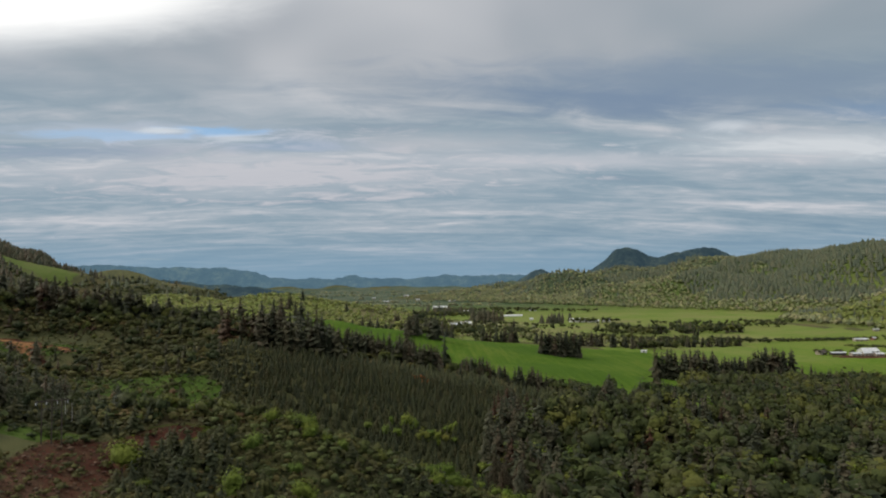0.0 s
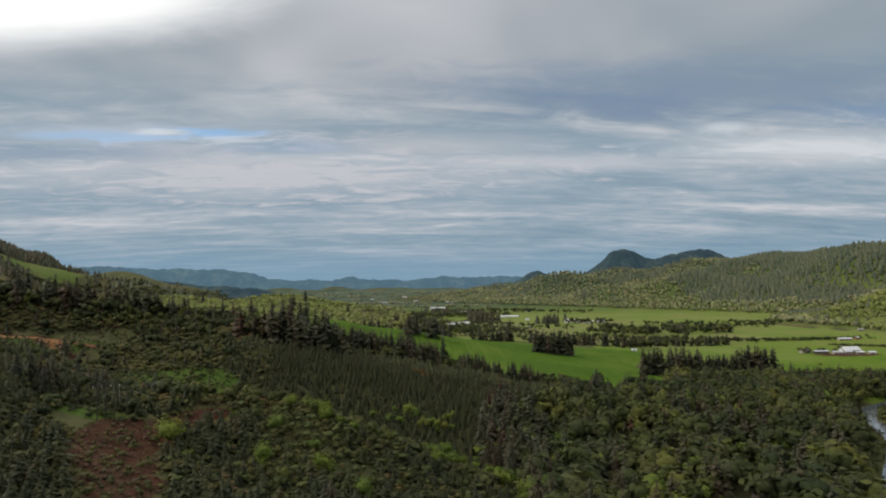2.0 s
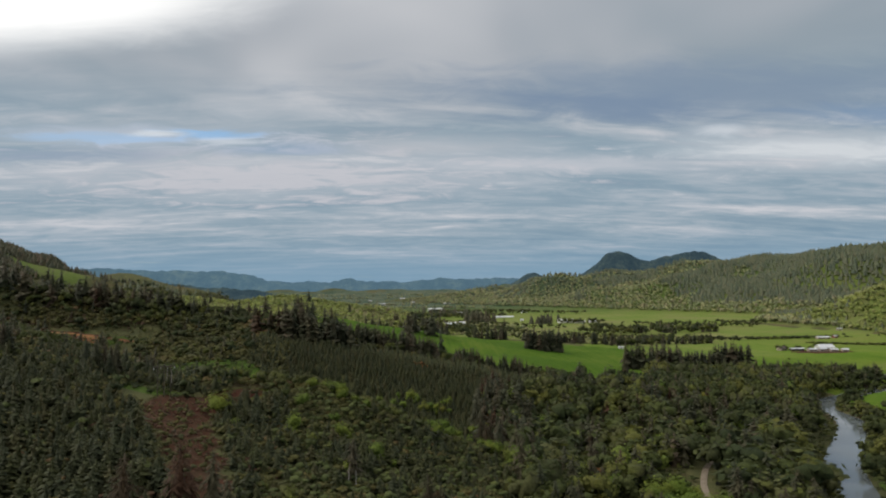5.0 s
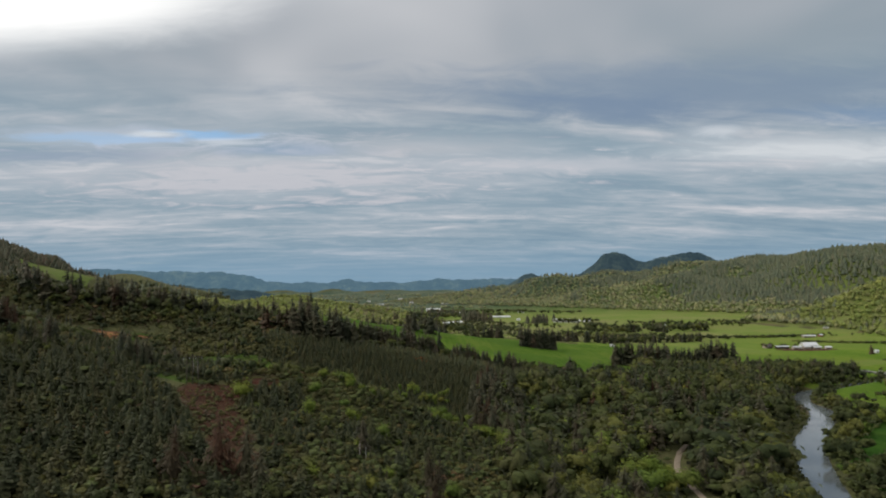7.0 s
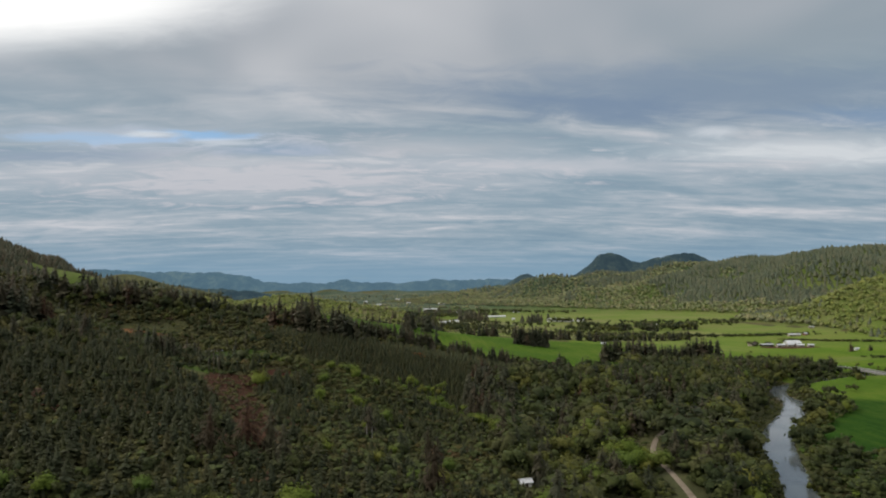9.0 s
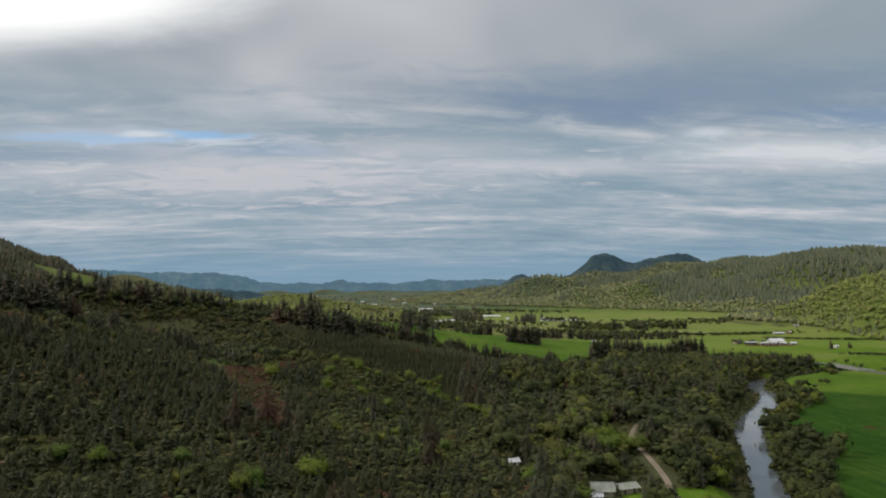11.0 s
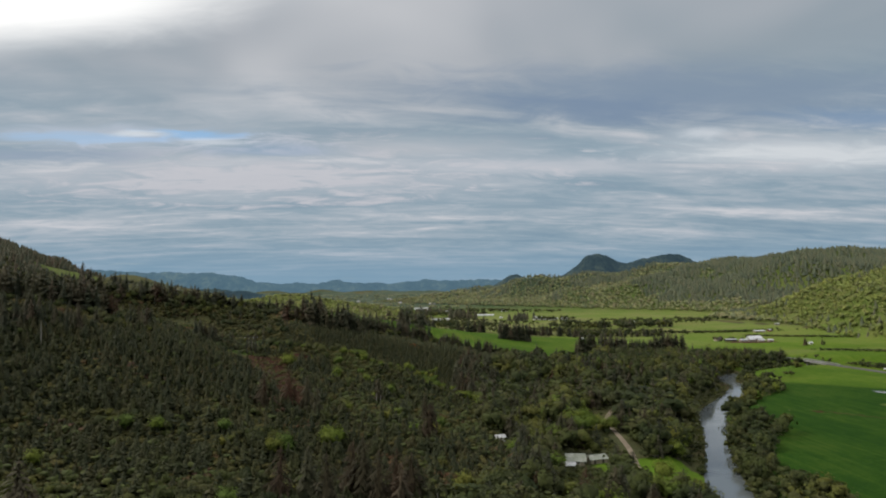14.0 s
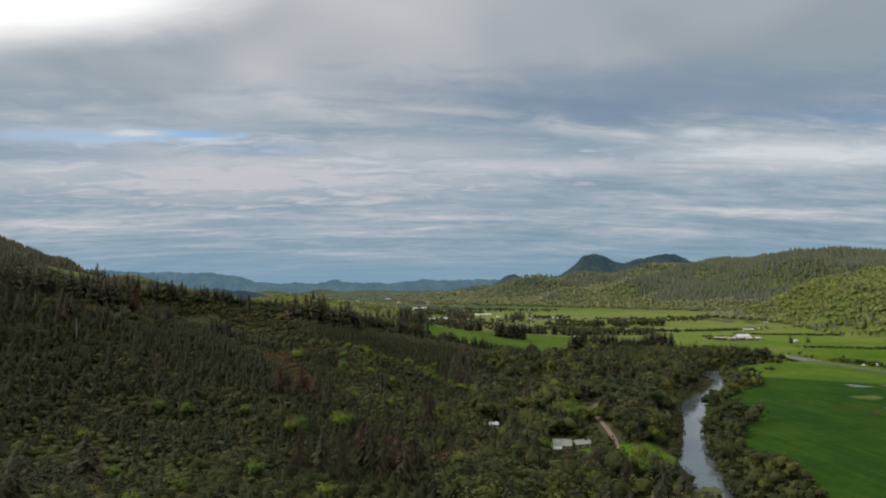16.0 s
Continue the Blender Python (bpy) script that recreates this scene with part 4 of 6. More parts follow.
def young_fir_share(x, y):
    """How much of the brushy slope is under young firs."""
    crest = np.exp(-((y - 226 - 0.08 * x) / 20) ** 2) * ease(-90, -70, x)
    return 0.70 + 0.30 * ease(40, 75, y) * ease(180, 150, y) * ease(-35, -60, x) - 0.40 * ease(-62, -28, x) * ease(55, 100, y) + 0.42 * ripple(x, y, 90, 21) + 0.26 * ripple(x, y, 45, 22) - 0.34 * ease(50, -30, y) - 0.62 * crest


def plant_young_firs(x0, x1, y0, y1, share, zone, lo, span, w, step):
    """Close-set young firs over one stretch of the slope."""
    x, y = scatter(x0, x1, y0, y1, step)
    k = in_wedge(x, y, 25) & zone(x, y)
    x, y = x[k], y[k]
    k = ~open_ground(x, y, None) & ~inside(RED_CUT, x, y) & (dice.uniform(0, 1, len(x)) < share(x, y))
    for line in TRACKS:
        k &= far_from(line, x, y, 20) > 4
    for cx, cy, rx, ry in MEADOW:
        k &= np.hypot((x - cx) / rx, (y - cy) / ry) > 1
    x, y = x[k], y[k]
    plants.add("fir", x, y, lo + span * dice.uniform(0, 1, len(x)) ** 1.4 + 0.7 * ripple(x, y, 60, 24), w)


def wood_line(y):
    return 42 + 4 * np.sin(y * 0.03) - 34 * ease(100, 0, y)


def plant_near_slopes():
    x, y = scatter(-380, 330, -185, 480, 3.15)
    k = in_wedge(x, y)
    x, y = x[k], y[k]
    z = ground_height(x, y)
    k = ~open_ground(x, y, z)
    x, y, z = x[k], y[k], z[k]
    n = len(x)
    u, pick, size = dice.uniform(0, 1, n), dice.uniform(0, 1, n), dice.uniform(0, 1, n)
    patch, patch2 = ripple(x, y, 90, 21), ripple(x, y, 45, 22)
    right = right_bank(x, y)
    d_riv = far_from(RIVER_LINE, x, y, 90)
    bare = inside(RED_CUT, x, y)
    for line in TRACKS:
        bare |= (far_from(line, x, y, 20) < 5.0) & (dice.uniform(0, 1, n) < 0.9)
    meadow = np.zeros(x.shape, bool)
    for cx, cy, rx, ry in MEADOW:
        meadow |= np.hypot((x - cx) / rx, (y - cy) / ry) < 1 + 0.25 * patch2
    meadow &= u < 0.85
    woods = (x > wood_line(y)) & ~right & (z < 21)
    hollow = (y > 240 + 0.10 * x) & (y < 392) & (x > -92) & (x < 125) & ~woods
    back = ((y >= 300) & (x < -80) | (y >= 392) | (x < -150) & (y > 150)) & ~woods & ~hollow
    slope = ~(right | woods | hollow | back)
    # riverside thickets beyond the water
    strip = right & (d_riv < 28 + 8 * np.sin(y * 0.05) - 8 * ease(330, 420, y))
    a = strip & (u < 0.19)
    plants.add("alder", x[a], y[a], 4.5 + 7 * size[a] ** 1.4, 1.15)
    a = strip & (u > 0.985)
    plants.add("lime", x[a], y[a], 5 + 4 * size[a], 1.1)
    a = strip & (u > 0.17) & (u < 0.95)
    plants.add("thicket", x[a], y[a], 1.5 + 2.4 * size[a], 1.6)
    # valley woods
    bank = woods & (d_riv < 16)
    bank |= woods & (np.hypot((x - 76) / 10, (y - 98) / 20) < 1)
    bank |= woods & (far_from(LANE, x, y, 30) < 19) & (x < np.interp(y, LANE[:, 1], LANE[:, 0]) + 4) & (y < 222) & (y > 76)
    a = bank & (u < 0.9)
    plants.add("thicket", x[a], y[a], 1.2 + 1.6 * size[a], 1.3)
    woods &= ~bank
    grove = 0.76 - 0.46 * ease(0.05, 0.7, patch2)
    near_wood = ease(330, 250, y)
    a = woods & (u < 0.31 - 0.12 * near_wood) & (pick < grove)
    plants.add("alder", x[a], y[a], 8.5 + 8 * size[a] ** 1.3 + 2.4 * patch[a], 0.82 + 0.34 * pick[a] ** 2 + 0.40 * near_wood[a])
    a = woods & (u < 0.30) & (pick >= grove) & (pick < 0.93)
    plants.add("spruce", x[a], y[a], 9 + 8 * size[a], 1.25)
    a = woods & (u < 0.36) & (pick >= 0.945)
    plants.add("lime", x[a], y[a], 7 + 6 * size[a], 1.1)
    a = woods & (u < 0.42) & (pick >= 0.93) & (pick < 0.945)
    plants.add("rusty", x[a], y[a], 9 + 6 * size[a])
    a = woods & (u > 0.97 - 0.03 * patch) & (y < 330)
    plants.add("alder", x[a], y[a], 9 + 4 * size[a], 1.25 + 0.3 * pick[a])
    a = woods & (u > 0.56) & (u < 0.68)
    plants.add("thicket", x[a], y[a], 2.5 + 3.5 * size[a], 1.5)
    # the planted hollow
    plant_young_firs(-92, 125, 240, 396, lambda p, q: 0.0 * p + 0.95,
                     lambda p, q: (q > 240 + 0.10 * p) & ~((p > wood_line(q)) & (ground_height(p, q) < 21)), 4.0, 2.6, 1.15, 2.7)
    plant_young_firs(-300, 60, -170, 262, young_fir_share,
                     lambda p, q: ~((q > 240 + 0.10 * p) & (p > -92)) & ~((p < -150) & (q > 150)) & ~((p > wood_line(q)) & (ground_height(p, q) < 22)), 3.6, 3.9, 1.65, 3.15)
    # brushy slope
    crest = np.exp(-((y - 226 - 0.08 * x) / 20) ** 2) * ease(-90, -70, x)
    firs = slope & ~bare & (u < young_fir_share(x, y))
    part_brush = 0.84 - 0.30 * ease(50, -20, y)
    a = slope & ~bare & ~firs & (pick < part_brush)
    plants.add("brush", x[a], y[a], 1.5 + 1.9 * size[a], 1.15)
    a = slope & ~bare & ~firs & (pick > part_brush) & (pick < 0.88 + 0.08 * ease(60, -30, y) + 0.06 * ease(150, 190, y))
    plants.add("alder", x[a], y[a], 3.0 + 3.0 * size[a], 1.2)
    a = slope & ~bare & ~firs & (pick > 0.988 - 0.03 * crest)
    plants.add("lime", x[a], y[a], 3.4 + 3 * size[a], 1.15)
    # low growth on the rough hillside and in the felled strip
    bx, by = scatter(-400, -60, -150, 480, 3.0)
    k = in_wedge(bx, by, 20) & ((by > 300) & (bx < -70) | (bx < -150) & (by > 150)) & (dice.uniform(0, 1, len(bx)) < 0.92)
    for line in TRACKS:
        k &= far_from(line, bx, by, 20) > 6.5
    for cx, cy, rx, ry in MEADOW:
        k &= np.hypot((bx - cx) / rx, (by - cy) / ry) > 1
    lower = 1 - 0.6 * ((by[k] > 340) & (by[k] < 402) & (bx[k] < -165))
    plants.add("undergrowth", bx[k], by[k], (2.0 + 2.0 * dice.uniform(0, 1, k.sum())) * lower, 1.3)
    bx, by = scatter(-100, -40, 85, 195, 2.2)
    k = inside(RED_CUT, bx, by) & (dice.uniform(0, 1, len(bx)) < 0.9 * ease(0.05, 0.5, ripple(bx, by, 26, 62)) + 0.05)
    plants.add("undergrowth", bx[k], by[k], 0.6 + 1.5 * dice.uniform(0, 1, k.sum()) ** 2, 1.3)
    k = inside(RED_CUT, bx, by) & ~k & (dice.uniform(0, 1, len(bx)) < 0.75)
    plants.add("bracken", bx[k], by[k], 0.5 + 0.9 * dice.uniform(0, 1, k.sum()) ** 2, 1.5)
    for cx, cy, rx, ry in ((-64, 86, 16, 12), (-38, 76, 12, 8), (-120, 96, 14, 8), (-70, 20, 14, 6), (-104, -46, 16, 5), (-86, 128, 12, 8), (-258, 404, 22, 9), (-222, 407, 18, 7), (-188, 402, 16, 6), (-150, 396, 16, 6), (-40, 128, 14, 7), (-128, 40, 12, 6)):
        qx, qy = scatter(cx - rx, cx + rx, cy - ry, cy + ry, 2.3)
        q = (np.hypot((qx - cx) / rx, (qy - cy) / ry) < 0.75 + 0.3 * ripple(qx, qy, 14, 63)) & (dice.uniform(0, 1, len(qx)) < 0.85)
        plants.add("bracken", qx[q], qy[q], 1.0 + 1.6 * dice.uniform(0, 1, q.sum()) ** 2, 1.3)
    # low growth between the young firs
    bx, by = scatter(-290, 60, -170, 262, 2.75)
    k = in_wedge(bx, by, 10) & ~((bx < -150) & (by > 150)) & ~inside(RED_CUT, bx, by) & ~((by > 240 + 0.10 * bx) & (bx > -92))
    k &= (dice.uniform(0, 1, len(bx)) < 0.80 - 0.10 * ease(40, 75, by) * ease(-30, -60, bx)) & ~open_ground(bx, by, None) & (far_from(TRACKS[3], bx, by, 20) > 3)
    bx, by = bx[k], by[k]
    k = ~((bx > wood_line(by)) & (ground_height(bx, by) < 22))
    bx, by = bx[k], by[k]
    green = dice.uniform(0, 1, len(bx)) < 0.72 * ease(-62, -30, bx) * ease(55, 100, by) + 0.55 * ease(45, 10, by) + 0.15
    gx, gy = bx[green], by[green]
    plants.add("greens", gx, gy, 1.7 + 2.4 * dice.uniform(0, 1, len(gx)) ** 2, 1.15)
    bx, by = bx[~green], by[~green]
    plants.add("undergrowth", bx, by, 1.5 + 1.4 * dice.uniform(0, 1, len(bx)) ** 1.5 + 0.9 * np.exp(-((by - 226 - 0.08 * bx) / 20) ** 2), 1.15)
    bx, by = scatter(52, 84, 58, 100, 2.8)
    k = (np.abs((bx - 68) - 0.27 * (by - 90)) < 10) & (np.hypot(bx - 76, by - 106) > 9)
    plants.add("thicket", bx[k], by[k], 1.2 + 2.6 * dice.uniform(0, 1, k.sum()) ** 1.5, 1.3)
    # bracken on the open patches
    bx, by = scatter(-240, -60, 170, 400, 2.6)
    k = np.zeros(bx.shape, bool)
    for cx, cy, rx, ry in MEADOW:
        k |= np.hypot((bx - cx) / rx, (by - cy) / ry) < 1.1
    k &= (dice.uniform(0, 1, len(bx)) < 0.80 + 0.3 * ripple(bx, by, 30, 61)) & (far_from(TRACKS[0], bx, by, 20) > 4)
    plants.add("thicket", bx[k], by[k], dice.uniform(0.8, 2.4, k.sum()), 1.3)
    a = bare & (u < 0.8) & (y < 230)
    plants.add("brush", x[a], y[a], 0.8 + 1.5 * size[a] ** 2, 1.1)
    # rough hillside behind, open before the forest road
    back &= ~((y > 340) & (y < 402) & (x > -340) & (x < -165) & (pick > 0.10))
    a = back & ~bare & ~meadow & (u < 0.06 + 0.07 * patch2)
    plants.add("spruce", x[a], y[a], 5 + 6 * size[a] + 2.0 * np.maximum(patch[a], 0))
    b = back & ~bare & ~meadow & ~a & (pick < 0.17)
    plants.add("alder", x[b], y[b], 3.5 + 4.5 * size[b], 1.15)
    b = back & ~bare & ~meadow & ~a & (pick > 0.17) & (pick < 0.60)
    plants.add("brush", x[b], y[b], 2.0 + 2.0 * size[b], 1.15)


def cluster(kind, cx, cy, rx, ry, count, lo, hi, turn=0.0, w=1.0):
    a, q = dice.uniform(0, 6.283, count), np.sqrt(dice.uniform(0, 1, count))
    u, v = q * np.cos(a) * rx, q * np.sin(a) * ry
    c, s = math.cos(radians(turn)), math.sin(radians(turn))
    plants.add(kind, cx + u * c - v * s, cy + u * s + v * c, dice.uniform(lo, hi, count), w)


def row_of(kind, a, b, count, lo, hi, jitter, w=1.0):
    t = (np.arange(count) + dice.uniform(-0.3, 0.3, count)) / max(1, count - 1)
    x = a[0] + (b[0] - a[0]) * t + dice.uniform(-jitter, jitter, count)
    y = a[1] + (b[1] - a[1]) * t + dice.uniform(-jitter, jitter, count)
    plants.add(kind, x, y, dice.uniform(lo, hi, count), w)


def plant_groves():
    # the grove in the pasture, and the lone conifer
    cluster("spruce", 148, 622, 21, 6, 18, 18, 26, 0, 1.1)
    plants.add("spruce", 180, 472, 20, 1.25)
    # the dark stand at the pasture's corner
    row_of("spruce", (204, 516), (250, 542), 34, 19, 26, 8, 1.15)
    row_of("spruce", (250, 542), (300, 558), 36, 16, 21, 6, 1.15)
    cluster("spruce", 316, 562, 21, 9, 30, 20, 31, 20, 1.15)
    row_of("spruce", (300, 545), (330, 530), 7, 12, 16, 5)
    # young dark firs at the pasture's lower edge
    row_of("spruce", (37, 402), (50, 394), 18, 11, 15, 3, 1.05)
    row_of("spruce", (52, 391), (61, 389), 10, 8, 12, 3, 1.05)
    row_of("spruce", (67, 388), (79, 384), 18, 11, 15, 3, 1.05)
    plants.add("spruce", [27, 20, 23, 5, 8], [430, 421, 424, 424, 428], [21, 12, 11, 16, 15], [1.0, 1.5, 1.4, 1.2, 1.2])
    cluster("alder", 106, 393, 24, 9, 60, 4, 8, 4, 1.2)
    cluster("rusty", 55, 322, 13, 24, 24, 11, 17)
    cluster("spruce", 58, 318, 15, 26, 18, 12, 19, 0, 1.1)
    cluster("spruce", -12, 411, 38, 8, 100, 11, 17, -10, 1.15)
    cluster("spruce", 2, 420, 4, 6, 4, 14, 22)
    # belts beyond the pasture
    row_of("spruce", (92, 752), (128, 746), 15, 10, 20, 8, 1.2)
    row_of("spruce", (128, 758), (210, 760), 7, 10, 17, 9, 1.4)
    row_of("spruce", (190, 762), (268, 752), 17, 10, 20, 9, 1.45)
    row_of("spruce", (262, 764), (320, 800), 13, 10, 16, 9, 1.4)
    row_of("spruce", (300, 800), (420, 812), 22, 9, 17, 9, 1.4)
    row_of("alder", (300, 804), (420, 816), 36, 5, 10, 12, 1.3)
    cluster("spruce", 20, 745, 40, 12, 26, 13, 20, 0, 1.1)
    plants.add("spruce", [-83, -86, -66, -64, -52, -40, -33, -24, -16, 6, 13, 29, 34, 50], [560, 585, 560, 700, 712, 690, 690, 660, 668, 612, 618, 612, 650, 680], [21, 24, 23, 15, 14, 17, 19, 13, 11, 21, 24, 24, 18, 17], 1.45)
    plants.add("alder", [-70, -58, -46, -30, -20, -8, -2, 20, 24], [690, 696, 680, 676, 664, 652, 640, 630, 640], [6, 7, 6, 7, 6, 8, 7, 6, 7], 1.4)
    row_of("alder", (60, 768), (300, 775), 60, 5, 10, 12, 1.2)
    cluster("alder", 330, 850, 110, 38, 120, 5, 10, 0, 1.2)
    cluster("alder", 200, 860, 130, 60, 90, 4, 9, 0, 1.3)
    cluster("hillleaf", 190, 830, 150, 70, 160, 2, 5, 0, 1.4)
    row_of("alder", (270, 745), (330, 790), 20, 7, 12, 12, 1.2)
    row_of("alder", (330, 860), (480, 850), 30, 5, 9, 14, 1.2)
    cluster("alder", 400, 1000, 110, 45, 110, 8, 14, -8, 1.2)
    cluster("spruce", 400, 1000, 110, 45, 26, 11, 18, -8)
    cluster("alder", 330, 955, 60, 30, 40, 7, 12, 0, 1.2)
    cluster("alder", 520, 1060, 90, 20, 60, 6, 10, -12, 1.2)
    cluster("alder", 560, 1120, 160, 28, 90, 5, 9, -14, 1.3)
    cluster("spruce", 160, 1275, 34, 16, 26, 18, 27)
    cluster("spruce", 262, 1180, 30, 12, 14, 12, 20)
    cluster("alder", 345, 1190, 50, 12, 26, 8, 13, 0, 1.2)
    cluster("spruce", 300, 1250, 24, 10, 9, 14, 20)
    cluster("alder", 150, 1060, 130, 60, 90, 5, 10, 0, 1.3)
    cluster("hillleaf", 60, 1000, 150, 120, 220, 3, 7, 0, 1.3)
    # trees round the homes up the valley
    cluster("spruce", 34, 792, 26, 14, 16, 14, 22)
    cluster("spruce", 6, 820, 16, 14, 9, 12, 20)
    cluster("alder", 60, 860, 60, 40, 60, 7, 12, 0, 1.2)
    cluster("alder", 130, 900, 60, 40, 40, 6, 11, 0, 1.2)
    cluster("spruce", 100, 960, 80, 40, 14, 10, 18)
    cluster("spruce", 110, 1560, 70, 30, 44, 16, 24)
    cluster("spruce", -40, 1500, 160, 60, 34, 10, 18)
    cluster("alder", 90, 1480, 160, 80, 110, 8, 13, 0, 1.3)
    cluster("alder", 220, 1700, 140, 50, 70, 8, 13, 0, 1.3)
    cluster("alder", 380, 1640, 110, 12, 45, 7, 11, -30, 1.3)
    # far field edges
    for cx, cy, rx, turn in ((60, 2050, 240, 4), (-150, 2400, 300, -3), (120, 2800, 320, 2), (-300, 3100, 420, 0), (-40, 3400, 500, 3), (-250, 2000, 120, 8)):
        cluster("hillleaf", cx, cy, rx, 14, 60, 7, 12, turn, 1.2)
        cluster("hillfir", cx, cy, rx, 16, 18, 10, 17, turn)
    # hedges on the flat
    row_of("thicket", (415, 872), (600, 845), 330, 1.8, 4.2, 9, 1.7)
    row_of("thicket", (540, 790), (680, 700), 300, 1.4, 3.4, 6, 1.8)
    row_of("alder", (500, 850), (660, 815), 14, 3, 6, 6, 1.3)
    row_of("thicket", (462, 452), (500, 280), 220, 1.8, 4.6, 7, 1.5)
    row_of("thicket", (500, 560), (640, 500), 260, 1.4, 3.4, 8, 1.6)
    row_of("alder", (462, 500), (475, 440), 9, 3, 5.5, 4, 1.2)
    # conifers by the cottage
    plants.add("spruce", [80, 83, 86, 88, 84, 78, 88, 86], [94, 97, 93, 96, 101, 97, 91, 99], [11, 13, 12, 11, 12, 9, 10, 12], 1.2)
    plants.rows["spruce"].append(np.array([[76.4, 102.4, 6.0, 1.15], [88.0, 104.0, 7.0, 1.1]]))
    # by the river and the bridge
    plants.add("alder", [352, 291, 297], [372, 307, 311], [12, 6.5, 5], 1.15)
    plants.add("spruce", [423, 431, 412], [512, 520, 505], [14, 11, 12], 1.5)
    plants.add("alder", [403, 404, 397, 330, 327, 333], [446, 449, 447, 345, 349, 352], [10.5, 9, 8, 6, 5, 5.5], 1.25)
    row_of("alder", (330, 408), (392, 446), 16, 4, 8, 5, 1.2)
    plants.add("alder", [306, 309, 382, 377, 352, 388, 384, 394, 410, 406, 416, 459, 464, 469, 452], [333, 331, 430, 412, 420, 474, 470, 480, 496, 492, 500, 505, 490, 494, 512], [5, 4, 6, 10, 7, 11, 9, 10, 12, 10, 9, 6, 6, 5, 5], 1.25)
    plants.add("spruce", [526, 529, 408, 412], [625, 627, 489, 494], [13, 8, 14, 12], 1.3)
    cluster("alder", 372, 468, 52, 12, 60, 6, 12, 22, 1.15)
    cluster("alder", 398, 520, 34, 16, 40, 6, 11, -10, 1.15)
    cluster("spruce", 380, 476, 50, 12, 16, 9, 15, 22, 1.1)
    cluster("alder", 360, 492, 46, 15, 46, 7, 12, 8, 1.15)
    cluster("spruce", 350, 500, 52, 15, 24, 9, 15, 8)
    cluster("alder", 318, 470, 26, 22, 40, 7, 12, 0, 1.15)
    cluster("spruce", 306, 450, 18, 26, 16, 9, 15)
    plants.add("spruce", [556, 560, 553], [634, 636, 630], [9, 7, 4], 1.3)
    plants.add("alder", [444, 447, 453, 456, 470, 474, 486, 500], [698, 708, 698, 706, 708, 706, 706, 716], [6, 7, 6, 7, 6, 6, 6, 8], 1.3)
    plants.add("alder", [610, 618, 606], [838, 834, 842], [6, 7, 5], 1.2)
    # grove west of the river below the pasture
    x, y = scatter(66, 330, 380, 560, 5.2)
    z = ground_height(x, y)
    k = ~open_ground(x, y, z) & ~right_bank(x, y) & (x > 120 + 0.0 * y) & (y < 470 + 0.62 * (x - 196)) & (y > 430 - 0.2 * (x - 60))
    k &= y < 500 + 0.15 * (x - 200)
    x, y = x[k], y[k]
    plants.add("alder", x, y, dice.uniform(7, 12, len(x)), 1.1)
    # brush round the low pasture hill and beyond it
    x, y = scatter(-480, 66, 470, 1090, 6.4)
    z = ground_height(x, y)
    k = ~inside(PASTURE, x, y) & in_wedge(x, y) & ((z > 14) | (x < -20)) & (np.hypot((x + 212) / 38, (y - 672) / 32) > 1)
    x, y = x[k], y[k]
    u, s = dice.uniform(0, 1, len(x)), dice.uniform(0, 1, len(x))
    p = ripple(x, y, 140, 31)
    a = u < 0.004 + 0.008 * p
    plants.add("spruce", x[a], y[a], 11 + 9 * s[a], 1.2)
    a = (u > 0.1) & (u < 0.62)
    plants.add("valleyleaf", x[a], y[a], 3 + 3 * s[a], 1.35)
    a = (u > 0.62) & (u < 0.90)
    plants.add("valleyleaf", x[a], y[a], 2 + 2 * s[a], 1.9)
    # firs along the skyline of the near hill
    cluster("spruce", -246, 436, 44, 14, 34, 12, 25, 0, 1.25)
    cluster("rusty", -205, 432, 30, 12, 16, 14, 21, 0, 1.3)
    cluster("spruce", -192, 430, 18, 10, 15, 12, 22, 0, 1.25)
    cluster("spruce", -168, 428, 11, 8, 14, 13, 21, 0, 1.4)
    cluster("spruce", -142, 428, 17, 7, 16, 10, 17, 0, 1.4)
    cluster("spruce", -116, 430, 13, 7, 14, 11, 19, 0, 1.4)
    cluster("alder", -190, 430, 80, 16, 80, 7, 13, 0, 1.1)
    cluster("lime", -112, 446, 22, 8, 9, 5, 8, 0, 1.1)
    plants.add("spruce", [-101, -98, -84, -79, -72, -68, -76, -56, -52, -50], [430, 434, 412, 418, 410, 416, 402, 408, 412, 402], [23, 15, 19, 22, 25, 17, 18, 22, 24, 16], 1.5)
    cluster("rusty", -84, 392, 22, 8, 16, 11, 18, 0, 1.2)
    cluster("spruce", -60, 386, 26, 10, 30, 14, 23, 0, 1.35)
    cluster("spruce", -262, 352, 44, 8, 12, 5, 8)
    plants.add("spruce", [-204, -198, -186, -182], [352, 356, 356, 350], [13, 12, 13, 11], 1.3)
    cluster("alder", -140, 408, 70, 12, 90, 4, 8, 0, 1.25)
    cluster("spruce", -205, 120, 34, 40, 40, 10, 17)
    cluster("spruce", -196, 186, 26, 24, 60, 15, 22, 0, 1.1)
    cluster("spruce", -230, 165, 26, 30, 44, 15, 22, 0, 1.1)
    cluster("rusty", -176, 190, 14, 12, 8, 11, 16)
    cluster("spruce", -146, 177, 9, 5, 6, 10, 14)
    cluster("spruce", -116, 197, 8, 7, 8, 9, 13)
    cluster("spruce", -172, 128, 16, 14, 16, 8, 13)
    cluster("spruce", -100, 226, 34, 8, 16, 8, 13)
    cluster("spruce", -112, 244, 30, 8, 10, 7, 12)
